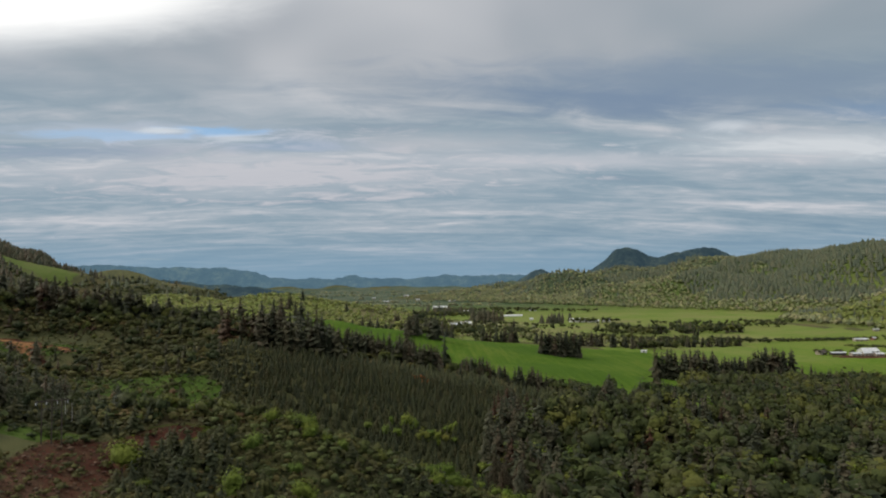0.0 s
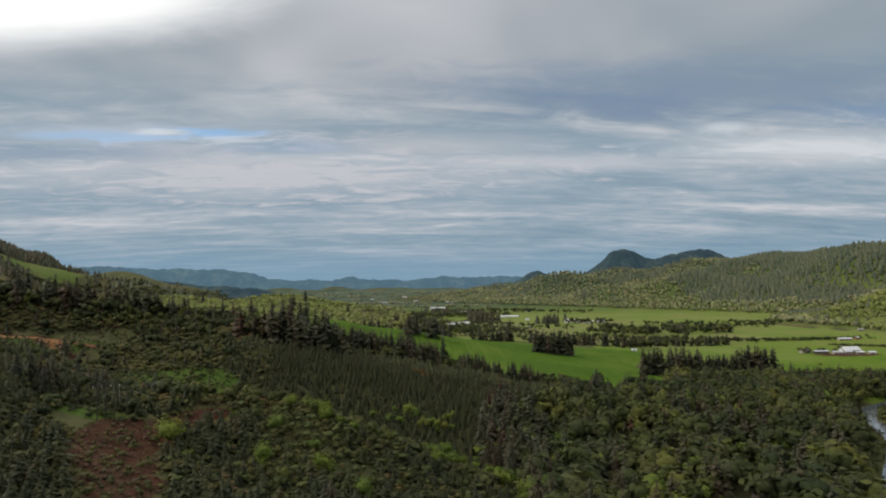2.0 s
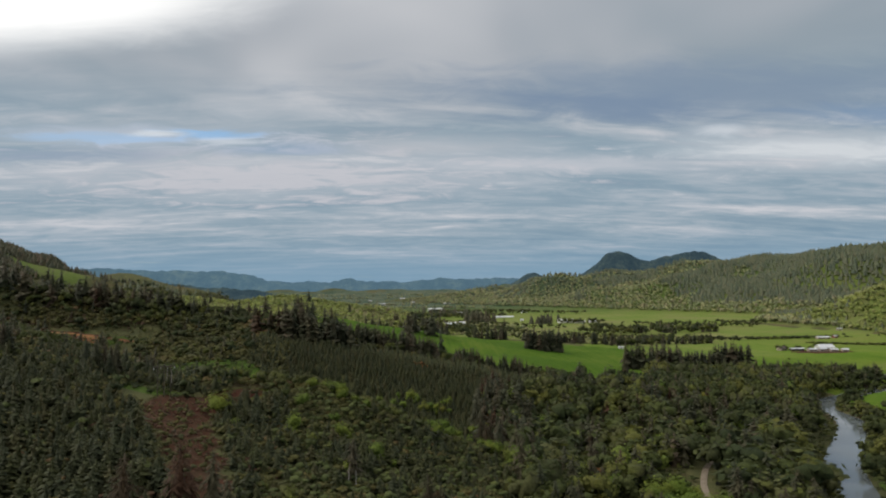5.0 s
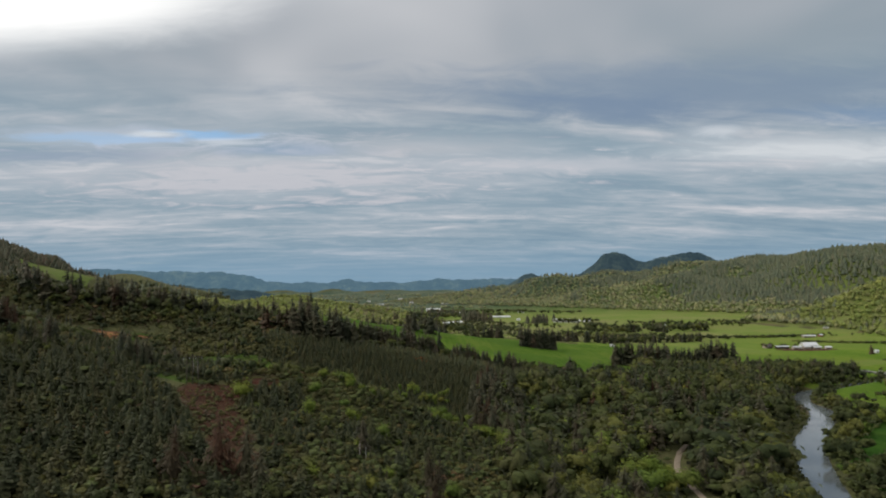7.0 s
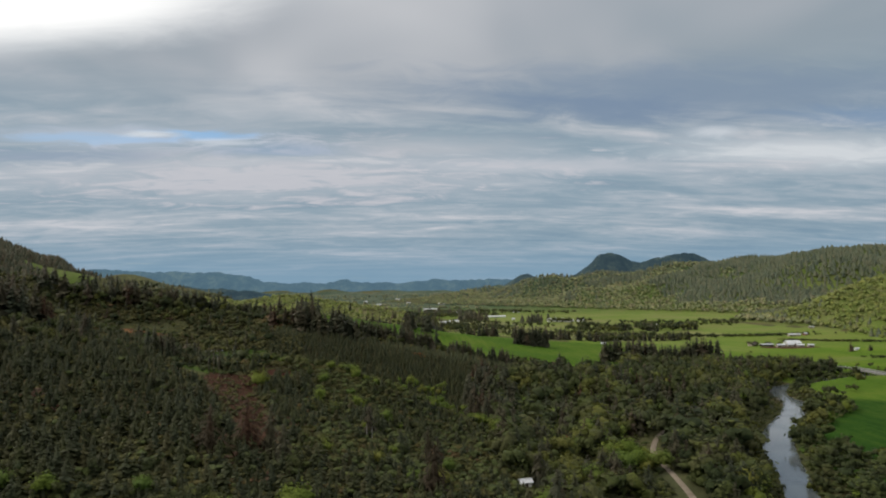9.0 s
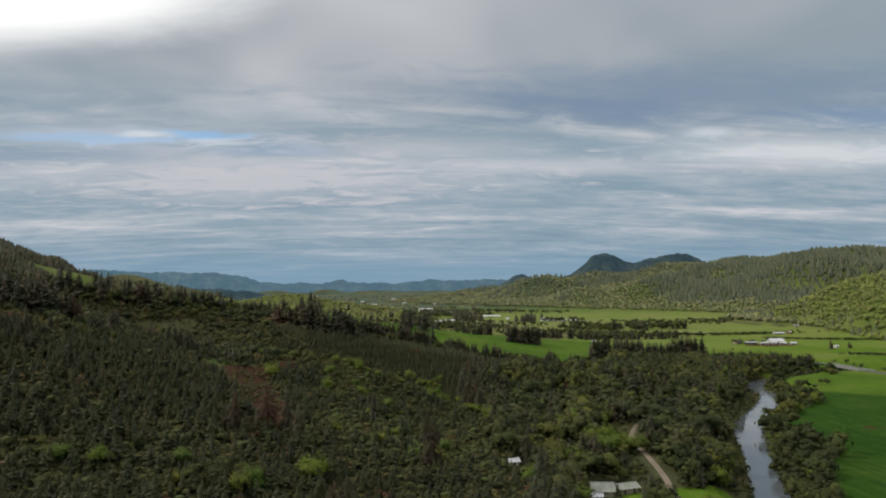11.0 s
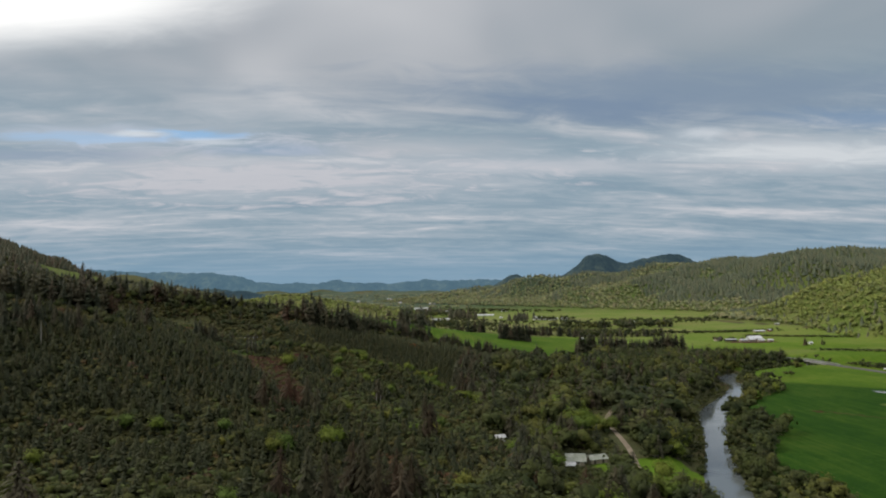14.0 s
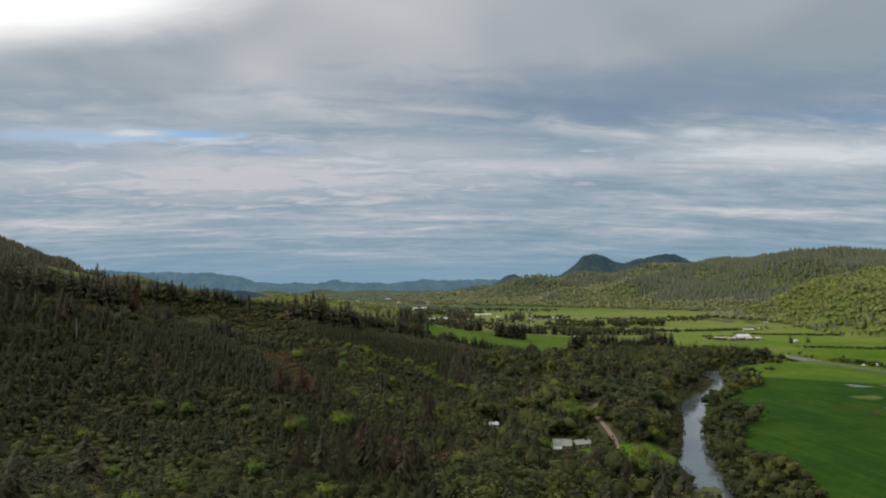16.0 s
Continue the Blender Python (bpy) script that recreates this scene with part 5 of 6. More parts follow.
    cluster("alder", -85, 222, 50, 18, 50, 4, 8, 0, 1.2)
    # the darker middle of the woods, and single trees that stand out by the lane
    cluster("spruce", 150, 352, 62, 20, 70, 10, 16, 0, 1.3)
    cluster("rusty", 120, 300, 30, 26, 8, 9, 14, 0, 1.3)
    plants.add("lime", [96, 70, 108, 118], [171, 136, 214, 160], [11, 11.5, 9, 8], 1.05)
    plants.add("alder", [139, 144, 134, 135, 128, 142, 82, 66], [138, 146, 150, 222, 214, 187, 150, 152], [13, 12, 10, 12, 11, 10, 11, 10], 1.45)
    # mixed dark trees at the foot of the slope
    cluster("spruce", 46, 262, 14, 40, 34, 11, 19)
    cluster("spruce", 50, 285, 16, 34, 40, 13, 21, 0, 1.1)
    cluster("rusty", 46, 262, 14, 36, 20, 11, 18)
    cluster("lime", 12, 301, 32, 7, 16, 4, 8, 0, 1.1)
    cluster("lime", -28, 210, 18, 5, 6, 3.5, 6, -8, 1.2)
    cluster("lime", 30, 262, 14, 26, 9, 4, 8, 0, 1.1)
    plants.add("spruce", [-19, -21], [141, 146], [13, 11], 1.1)
    plants.add("rusty", [3, 6], [118, 121], [15, 11], 1.1)
    cluster("lime", 92, 44, 16, 9, 12, 7, 11, 0, 1.2)
    cluster("lime", 60, 96, 20, 12, 9, 6, 10, 0, 1.2)
    cluster("lime", 92, 176, 22, 26, 12, 6, 10, 0, 1.2)
    cluster("lime", 30, 214, 26, 16, 10, 5, 9, 0, 1.1)
    # dying conifers on the slope
    plants.add("rusty", [-57, -66, -23, -18, -13, -8, -27, -33, 3, 62, 52, 58, -96, -104, 70, 75], [94, 84, 14, 8, 15, 20, 18, -2, 88, 30, 26, 20, -92, -86, 14, 22],
               [16, 15, 21, 19, 18, 16, 18, 19, 16, 18, 17, 15, 15, 12, 14, 13], 1.25)
    plants.add("spruce", [-50, -44, -92, -40, -12, 90], [96, 88, -90, 12, 4, 132], [15, 13, 14, 17, 17, 12], 1.1)
    plants.add("spruce", [-98], [-42], [15], 1.5)
    plants.add("rusty", [-48, -104, -110], [6, -58, -50], [17, 7, 6], 1.2)
    cluster("alder", -62, 48, 11, 6, 18, 4, 6.5, 0, 1.2)
    cluster("alder", -105, 52, 22, 7, 22, 3.5, 5.5, 0, 1.25)
    # bright trees on the slope
    plants.add("lime", [-60, -98, -52], [-10, 50, 44], [7.5, 6.5, 8], 1.05)
    plants.add("lime", [-41, -25, -13, -36, 10, 88, 95, -55, -120, -36, -68, 60], [170, 176, 164, 56, 30, 150, 64, 40, 10, -30, 170, 14], [8, 7.5, 7.5, 10, 9, 11, 10, 7.5, 6.5, 7.5, 9, 9], 1.05)


def faces_flight(x, y):
    """Slopes that are turned towards the flight line, or level."""
    d = np.hypot(x, y + 100) + 1e-6
    ux, uy = x / d * 25, (y + 100) / d * 25
    return ground_height(x + ux, y + uy) - ground_height(x - ux, y - uy) > -4.0


def plant_far_hills():
    x, y = scatter(120, 2500, 620, 2800, 10.0)
    k = in_wedge(x, y, 60) & ~((x < 1060) & (y < 1240) & (x > 652 + 0.13 * (y - 700)))
    x, y = x[k], y[k]
    z = ground_height(x, y)
    k = (z > 17) & ~((x < 330) & (y < 1250)) & faces_flight(x, y)
    k &= dice.uniform(0, 1, len(x)) < 1.1 - 0.55 * ease(1800, 2900, np.hypot(x, y))
    x, y, z = x[k], y[k], z[k]
    p = ripple(x, y, 420, 41) + 0.6 * ripple(x, y, 150, 42) + 0.010 * (z - 60) - 0.30 - 0.8 * (z < 38) + 1.15 * ease(250, 800, (x - 340) * 0.548 - (y - 2150) * 0.836)
    p = 1.5 * p - 1.2 * np.exp(-(((x - 1060) / 240) ** 2 + ((y - 980) / 240) ** 2) / 2)
    s, u = dice.uniform(0, 1, len(x)), dice.uniform(-0.35, 0.35, len(x))
    fir = p + u > 0.30
    plants.add("hillfir", x[fir], y[fir], 10 + 8 * s[fir], 1.35)
    plants.add("hillleaf", x[~fir], y[~fir], 7 + 6 * s[~fir], 1.0)
    # the near end, and along the foot
    x, y = scatter(560, 1060, 400, 1240, 6.2)
    z = ground_height(x, y)
    k = (z > 9.5) & (x > 652 + 0.13 * (y - 700)) & in_wedge(x, y, 60) & faces_flight(x, y)
    x, y = x[k], y[k]
    s = dice.uniform(0, 1, len(x))
    f = dice.uniform(0, 1, len(x)) < 0.03 + 0.12 * (ground_height(x, y) < 30)
    plants.add("slopeleaf", x[~f], y[~f], 5.5 + 6.5 * s[~f] ** 1.5, 1.12)
    plants.add("hillfir", x[f], y[f], 9 + 7 * s[f], 1.1)
    # the other side of the valley
    x, y = scatter(-2000, 60, 1090, 2700, 14.0)
    k = in_wedge(x, y, 60)
    x, y = x[k], y[k]
    z = ground_height(x, y)
    k = (z > 19) & (np.hypot((x + 745) / 84, (y - 1400) / 95) > 1) & (np.hypot((x + 690) / 200, (y - 1960) / 140) > 1) & faces_flight(x, y)
    k &= dice.uniform(0, 1, len(x)) < 1.0 - 0.5 * ease(1700, 2800, np.hypot(x, y))
    x, y = x[k], y[k]
    wx, wy = scatter(-1400, -700, 1180, 1800, 10.0)
    k = in_wedge(wx, wy, 40) & (ground_height(wx, wy) > 40) & (np.hypot((wx + 745) / 84, (wy - 1400) / 95) > 1)
    plants.add("spruce", wx[k], wy[k], dice.uniform(11, 18, k.sum()), 1.25)
    p = ripple(x, y, 350, 44) + dice.uniform(-0.6, 0.6, len(x)) + 0.8 * (x < -820)
    s = dice.uniform(0, 1, len(x))
    dark = (p > 0.1) & (x < -600) | (x < -740) & (y > 1250)
    plants.add("spruce", x[dark], y[dark], 9 + 8 * s[dark], 1.1)
    pale = (p > 0.1) & ~dark
    plants.add("hillfir", x[pale], y[pale], 9 + 8 * s[pale], 1.1)
    leaf = (p <= 0.1) & ~dark
    shade = leaf & (x < -250)
    plants.add("alder", x[shade], y[shade], 6 + 5 * s[shade], 1.5)
    leaf &= ~shade
    plants.add("hillleaf", x[leaf], y[leaf], 6 + 5 * s[leaf], 1.3)


def joined(name, rows, shapes, leaves, label, category):
    """All plants of one kind that nobody could count, as one mesh."""
    if not len(rows):
        return
    z = ground_height(rows[:, 0], rows[:, 1])
    which = dice.randint(0, len(shapes), len(rows))
    vs, fs, ts, ns, n = [], [], [], [], 0
    for i, (v, f, nv) in enumerate(shapes):
        r = rows[which == i]
        if not len(r):
            continue
        a, lean = dice.uniform(0, 6.283, len(r)), dice.uniform(-0.04, 0.04, (len(r), 2))
        c, s = np.cos(a)[:, None], np.sin(a)[:, None]
        h, w = r[:, 2][:, None], (r[:, 2] * r[:, 3] * dice.uniform(0.85, 1.15, len(r)))[:, None]
        X = (v[:, 0] * c - v[:, 1] * s) * w + v[:, 2] * h * lean[:, :1] + r[:, :1]
        Y = (v[:, 0] * s + v[:, 1] * c) * w + v[:, 2] * h * lean[:, 1:] + r[:, 1:2]
        Z = v[:, 2] * h + z[which == i][:, None] - 0.03 * h
        vs.append(np.stack([X, Y, Z], -1).reshape(-1, 3))
        fs.append((f[None] + (n + np.arange(len(r)) * len(v))[:, None, None]).reshape(-1, 3))
        ns.append(np.stack([nv[:, 0] * c - nv[:, 1] * s, nv[:, 0] * s + nv[:, 1] * c, nv[:, 2] + 0 * c], -1).reshape(-1, 3))
        ts.append(np.repeat(dice.uniform(0, 1, len(r)), len(v)))
        n += len(r) * len(v)
    me = mesh_from(name, np.vstack(vs), np.vstack(fs), [leaves], tint=np.concatenate(ts), soft=np.vstack(ns))
    return tagged(new(name, me), label, category, kind="stuff")


def nearness(rows):
    """Distance from the stretch of slope that the flight passes over."""
    return np.hypot(rows[:, 0] + 20, np.maximum(rows[:, 1] - 60, 0) + np.maximum(-90 - rows[:, 1], 0)) * 0.8 + np.abs(rows[:, 1] + 10) * 0.2


def grow(kind, models, count, mid, far, leaves, name, label, category, near_cut=430):
    rows = np.vstack(plants.rows[kind])
    d = nearness(rows)
    order = np.argsort(d)
    rows, d = rows[order], d[order]
    first, rest, dr = rows[:count], rows[count:], d[count:]
    if models:
        z = ground_height(first[:, 0], first[:, 1])
        for i, (r, zz) in enumerate(zip(first, z)):
            m = models[i % len(models)]
            at = Matrix.LocRotScale((r[0], r[1], zz), Euler((dice.uniform(-0.03, 0.03), dice.uniform(-0.03, 0.03), dice.uniform(0, 6.283))),
                                    (r[2] * r[3], r[2] * r[3], r[2]))
            if i < len(models):
                m.matrix_basis = at
            else:
                ob = copy_thing(m, at)
                ob.matrix_basis = at
    else:
        rest, dr = rows, d
    joined(name, rest[dr < near_cut], mid, leaves, label, category)
    joined(name, rest[dr >= near_cut], far, leaves, label, category)


def plant_behind():
    """The same slope and woods carried on behind and beside the flight line."""
    x, y = scatter(-330, 330, -420, 330, 5.2)
    z = ground_height(x, y)
    k = ~(in_wedge(x, y, 12) & (y > -170)) & ~open_ground(x, y, z) & (y < 150 + 0.5 * np.abs(x))
    k &= ~(right_bank(x, y) & (far_from(RIVER_LINE, x, y, 90) > 30))
    x, y, z = x[k], y[k], z[k]
    low = (x > wood_line(y)) & (z < 21)
    u, s = dice.uniform(0, 1, len(x)), dice.uniform(0, 1, len(x))
    a = low & (u < 0.8)
    plants.add("outer_leaf", x[a], y[a], 5 + 7 * s[a], 1.3)
    a = ~low & (u < 0.8)
    plants.add("outer_fir", x[a], y[a], 3 + 3.5 * s[a], 1.6)


plant_near_slopes()
plant_behind()
plant_groves()
plant_far_hills()
CONE_MID = [conifer_shape(110 + i, 0.28 + 0.015 * i, 30, 0, 0.03, 0.25, 0.55, 0.85, 0.42) for i in range(5)]
CONE_TALL = [conifer_shape(120 + i, 0.24 + 0.025 * (i % 3), 46, 0, 0.03, 0.4, 0.5, 0.72, 0.46) for i in range(5)]
CONE_FAR = [tier_shape(130 + i, 0.27 + 0.03 * (i % 3), 3, 5) for i in range(6)]
LEAF_MID = [leafy_shape(140 + i, 0.33 + 0.06 * (i % 3), 4, 27, 0.052, 0.0) for i in range(8)]
LEAF_FAR = [leafy_shape(150 + i, 0.36 + 0.06 * (i % 3), 3, 9, 0.090, 0.05) for i in range(6)]
BUSH_NEAR = [leafy_shape(190 + i, 0.72, 2, 10, 0.15, 0.0, up=0.8) for i in range(6)]
BUSH_MID = [leafy_shape(160 + i, 0.76, 1, 12, 0.18, 0.0, up=0.9) for i in range(6)]
HILL_TREE = [leafy_shape(180 + i, 0.66 + 0.06 * (i % 3), 1, 7, 0.20, 0.1) for i in range(8)]
SLOPE_TREE = [leafy_shape(220 + i, 0.46 + 0.05 * (i % 3), 2, 9, 0.10, 0.05) for i in range(8)]
BUSH_FAR = [leafy_shape(170 + i, 0.66, 1, 3, 0.24, 0.0) for i in range(4)]
grow("fir", fir_models(), 300, CONE_MID, CONE_FAR, FIR, "young_firs", "dense young dark green firs covering the slope", "firs", 330)
grow("spruce", spruce_models(), 300, CONE_TALL, CONE_FAR, SPRUCE, "conifers", "tall dark conifers in stands and along field edges", "conifers", 1000)
grow("rusty", rusty_models(), 60, CONE_TALL, CONE_FAR, RUSTY, "dying_conifers", "dying brown conifers", "conifers")
grow("alder", alder_models(), 300, LEAF_MID, LEAF_FAR, ALDER, "broadleaf_woods", "green deciduous woods in spring leaf", "woods", 170)
grow("lime", lime_models(), 150, LEAF_MID, LEAF_FAR, LIME, "bright_trees", "yellow-green young trees", "trees", 400)
brush_rows = np.vstack(plants.rows["brush"])
close = nearness(brush_rows) < 125
joined("brush", brush_rows[close], BUSH_NEAR, BRUSH, "olive and brown brush covering the slope", "brush")
plants.rows["brush"] = [brush_rows[~close]]
grow("brush", None, 0, BUSH_MID, BUSH_FAR, BRUSH, "brush", "olive and brown brush between the trees", "brush", 300)
UNDER = [leafy_shape(200 + i, 0.68, 1, 4, 0.22, 0.0, up=1.3) for i in range(6)]
grow("undergrowth", None, 0, UNDER, UNDER, BRUSH, "undergrowth", "low olive and brown growth between young firs", "undergrowth", 1)
grow("bracken", None, 0, UNDER, UNDER, BRACKEN, "bracken", "rusty brown bracken and brush on the felled strip", "bracken", 1)
grow("outer_fir", None, 0, CONE_FAR, CONE_FAR, FIR, "young_firs", "young dark green firs on the open slope", "firs", 1)
grow("outer_leaf", None, 0, BUSH_FAR, BUSH_FAR, ALDER, "broadleaf_woods", "green deciduous woods by the river", "woods", 1)
grow("greens", None, 0, UNDER, UNDER, GREENS, "undergrowth", "low green growth between young firs", "undergrowth", 1)
grow("thicket", None, 0, BUSH_NEAR, BUSH_FAR, ALDER, "thickets", "green thickets along the river and under the trees", "thicket", 200)
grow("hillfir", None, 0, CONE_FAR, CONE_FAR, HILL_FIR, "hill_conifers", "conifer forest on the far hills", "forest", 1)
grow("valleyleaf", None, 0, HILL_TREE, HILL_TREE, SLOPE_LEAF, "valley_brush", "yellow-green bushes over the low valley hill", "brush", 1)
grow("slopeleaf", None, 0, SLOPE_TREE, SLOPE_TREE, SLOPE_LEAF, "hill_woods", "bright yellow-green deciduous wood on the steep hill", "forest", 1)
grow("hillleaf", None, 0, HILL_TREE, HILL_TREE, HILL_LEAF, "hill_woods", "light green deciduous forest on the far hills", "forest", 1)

# ---- buildings and small things ----
def gable(name, x, y, turn, length, width, eave, ridge, walls, roofing, label, category="shed", doors=1, windows=0, over=0.6, group="", lift=0.0):
    """A building with a pitched roof along its length: walls with gable ends, two roof slopes, ridge cap, doors, windows."""
    thing = new(name)
    hl, hw = length / 2, width / 2
    bm = bmesh.new()
    ring = [(-hw, 0), (-hw, eave), (0, ridge - 0.12), (hw, eave), (hw, 0)]
    ends = [[bm.verts.new((sx, a, max(z, 0) - (0.8 if z == 0 else 0))) for a, z in ring] for sx in (-hl, hl)]
    bm.faces.new(ends[0])
    bm.faces.new(ends[1][::-1])
    for i in (0, 3):
        bm.faces.new((ends[0][i], ends[1][i], ends[1][i + 1], ends[0][i + 1]))
    bmesh.ops.recalc_face_normals(bm, faces=bm.faces)
    part("wall", bm, walls, thing)
    slope = (ridge - eave) / hw
    for s in (-1, 1):
        bm = bmesh.new()
        lo, hi = (s * (hw + over), eave - slope * over), (0, ridge)
        top = [bm.verts.new((sx, a, z + 0.14)) for sx in (-hl - over, hl + over) for a, z in (lo, hi)]
        low = [bm.verts.new((sx, a, z)) for sx in (-hl - over, hl + over) for a, z in (lo, hi)]
        for f in ((top[0], top[1], top[3], top[2]), (low[0], low[2], low[3], low[1]), (top[0], low[0], low[1], top[1]), (top[2], top[3], low[3], low[2]),
                  (top[0], top[2], low[2], low[0]), (top[1], low[1], low[3], top[3])):
            bm.faces.new(f)
        n = max(2, int(length / 2.4))
        for i in range(1, n):                      # raised seams of the roofing
            px = -hl - over + (length + 2 * over) * i / n
            m = Vector((px, (lo[0] + hi[0]) / 2, (lo[1] + hi[1]) / 2 + 0.15))
            run = math.hypot(lo[0], hi[1] - lo[1])
            bmesh.ops.create_cube(bm, size=1.0, matrix=Matrix.Translation(m) @ Matrix.Rotation(s * -math.atan(slope), 4, "X") @ Matrix.Diagonal((0.10, run, 0.08, 1)))
        bmesh.ops.recalc_face_normals(bm, faces=bm.faces)
        part("roof", bm, roofing, thing)
    part("ridge_cap", box(bmesh.new(), 0, 0, ridge + 0.16, length + 2 * over, 0.5, 0.1), roofing, thing)
    for i in range(doors):
        w = 3.4 if eave > 3.2 else 1.0
        h = min(eave * 0.82, 3.8) if eave > 3.2 else 2.05
        px = -hl + length * (i + 0.5) / doors
        part("door", box(bmesh.new(), px, -hw - 0.04, h / 2, w, 0.10, h, bevel=0.02), DARK_WOOD, thing)
    for i in range(windows):
        px = -hl + length * (i + 0.5) / windows + 1.1
        for s in (-1, 1):
            win = part("window", box(bmesh.new(), px, s * (hw + 0.03), 1.6, 1.1, 0.08, 1.1, bevel=0.02), WHITE_PAINT, thing)
            part("pane", box(bmesh.new(), px, s * (hw + 0.08), 1.6, 0.9, 0.03, 0.9), DARK_GLASS, win)
    c, s = math.cos(radians(turn)), math.sin(radians(turn))
    z = min(height(x + dx * c - dy * s, y + dx * s + dy * c) for dx in (-hl, hl) for dy in (-hw, hw))
    thing.matrix_basis = pose(x, y, z + lift + 0.1, 0, 0, turn)
    return tagged(thing, label, category, group)


def truck(x, y, turn, paint, label):
    """A pickup: body, cab, bed, windows, wheels."""
    thing = new("pickup_truck")
    bm = box(bmesh.new(), 0, 0, 0.72, 5.2, 1.9, 0.62, bevel=0.08)
    part("body", bm, paint, thing)
    bm = bmesh.new()
    cab = bmesh.ops.create_cube(bm, size=1.0, matrix=pose(0.35, 0, 1.36) @ Matrix.Diagonal((2.1, 1.75, 0.72, 1)))
    for v in cab["verts"]:
        if v.co.z > 1.4:
            v.co.x = 0.3 + (v.co.x - 0.3) * 0.72
            v.co.y *= 0.86
    bmesh.ops.bevel(bm, geom=list(bm.edges), offset=0.06, segments=1, affect="EDGES")
    part("cab", bm, paint, thing)
    for s in (-1, 1):
        part("side_window", box(bmesh.new(), 0.35, s * 0.86, 1.42, 1.4, 0.05, 0.36), DARK_GLASS, thing)
    part("windscreen", box(bmesh.new(), 1.26, 0, 1.40, 0.06, 1.4, 0.42), DARK_GLASS, thing)
    part("bed_liner", box(bmesh.new(), -1.65, 0, 1.02, 1.75, 1.55, 0.06), RUBBER, thing)
    for a in (1.65, -1.6):
        for s in (-1, 1):
            w = part("wheel", tube(bmesh.new(), (a, s * 0.72, 0.37), (a, s * 0.96, 0.37), 0.37, 0.37, 16), RUBBER, thing)
            part("rim", tube(bmesh.new(), (a, s * 0.95, 0.37), (a, s * 0.975, 0.37), 0.2, 0.2, 12), GALV, w)
    thing.matrix_basis = pose(x, y, height(x, y) + 0.05, 0, 0, turn)
    return tagged(thing, label, "truck")


def trailer(x, y, turn):
    thing = new("box_trailer")
    part("body", box(bmesh.new(), 0, 0, 1.75, 6.0, 2.3, 2.3, bevel=0.08), CAR_WHITE, thing)
    part("chassis", box(bmesh.new(), 0.6, 0, 0.52, 7.2, 0.9, 0.14), DARK_WOOD, thing)
    for a in (-0.5, 0.5):
        for s in (-1, 1):
            part("wheel", tube(bmesh.new(), (a, s * 0.95, 0.35), (a, s * 1.18, 0.35), 0.35, 0.35, 14), RUBBER, thing)
    thing.matrix_basis = pose(x, y, height(x, y) + 0.05, 0, 0, turn)
    return tagged(thing, "white box trailer parked beside the road", "trailer")


def pole(x, y, h, thing):
    z = height(x, y)
    part("pole", tube(bmesh.new(), (x, y, z - 1.0), (x, y, z + h), 0.19, 0.13, 8), POLE_WOOD, thing)
    return z


def three_pole_tower():
    """Power line structure of three timber poles with a crossarm."""
    thing = new("power_line_tower")
    feet = ((-90.7, 177.2), (-88.75, 178.3), (-86.8, 179.4))
    zs = [pole(px, py, 12.0, thing) for px, py in feet]
    turn, cx, cy, zt = 29.4, -88.75, 178.3, zs[1] + 10.9
    ux, uy = math.cos(radians(turn)), math.sin(radians(turn))
    part("crossarm", box(bmesh.new(), cx, cy, zt, 7.6, 0.2, 0.3, turn), POLE_WOOD, thing)
    part("brace", box(bmesh.new(), cx, cy - 0.2, zt - 1.9, 4.8, 0.12, 0.16, turn), POLE_WOOD, thing)
    for k in (-3.5, -1.2, 1.2, 3.5):
        px, py = cx + ux * k, cy + uy * k
        ins = bmesh.new()
        for j in range(4):
            tube(ins, (px, py, zt - 0.25 - 0.16 * j), (px, py, zt - 0.33 - 0.16 * j), 0.13, 0.13, 10)
        tube(ins, (px, py, zt - 0.1), (px, py, zt - 0.95), 0.03, 0.03, 6)
        part("insulator", ins, GALV, thing)
    return tagged(thing, "three dark timber power poles joined by a crossarm", "power poles")


def snag(x, y, h, r, seed, label="bleached dead tree trunk standing bare"):
    rng = random.Random(seed)
    thing = new("dead_tree")
    z = height(x, y)
    part("trunk", tube(bmesh.new(), (0, 0, -0.5), (rng.uniform(-0.2, 0.2), rng.uniform(-0.2, 0.2), h), r, r * 0.35, 8), PALE_BARK, thing)
    for _ in range(9):
        a, k = rng.uniform(0, 6.28), rng.uniform(0.45, 0.95)
        part("limb", tube(bmesh.new(), (0, 0, h * k), (math.cos(a) * h * 0.14 * (1.2 - k), math.sin(a) * h * 0.14 * (1.2 - k), h * k + rng.uniform(-0.2, 0.3)), r * 0.2, r * 0.06, 5), PALE_BARK, thing)
    thing.matrix_basis = pose(x, y, z)
    return tagged(thing, label, "dead tree")


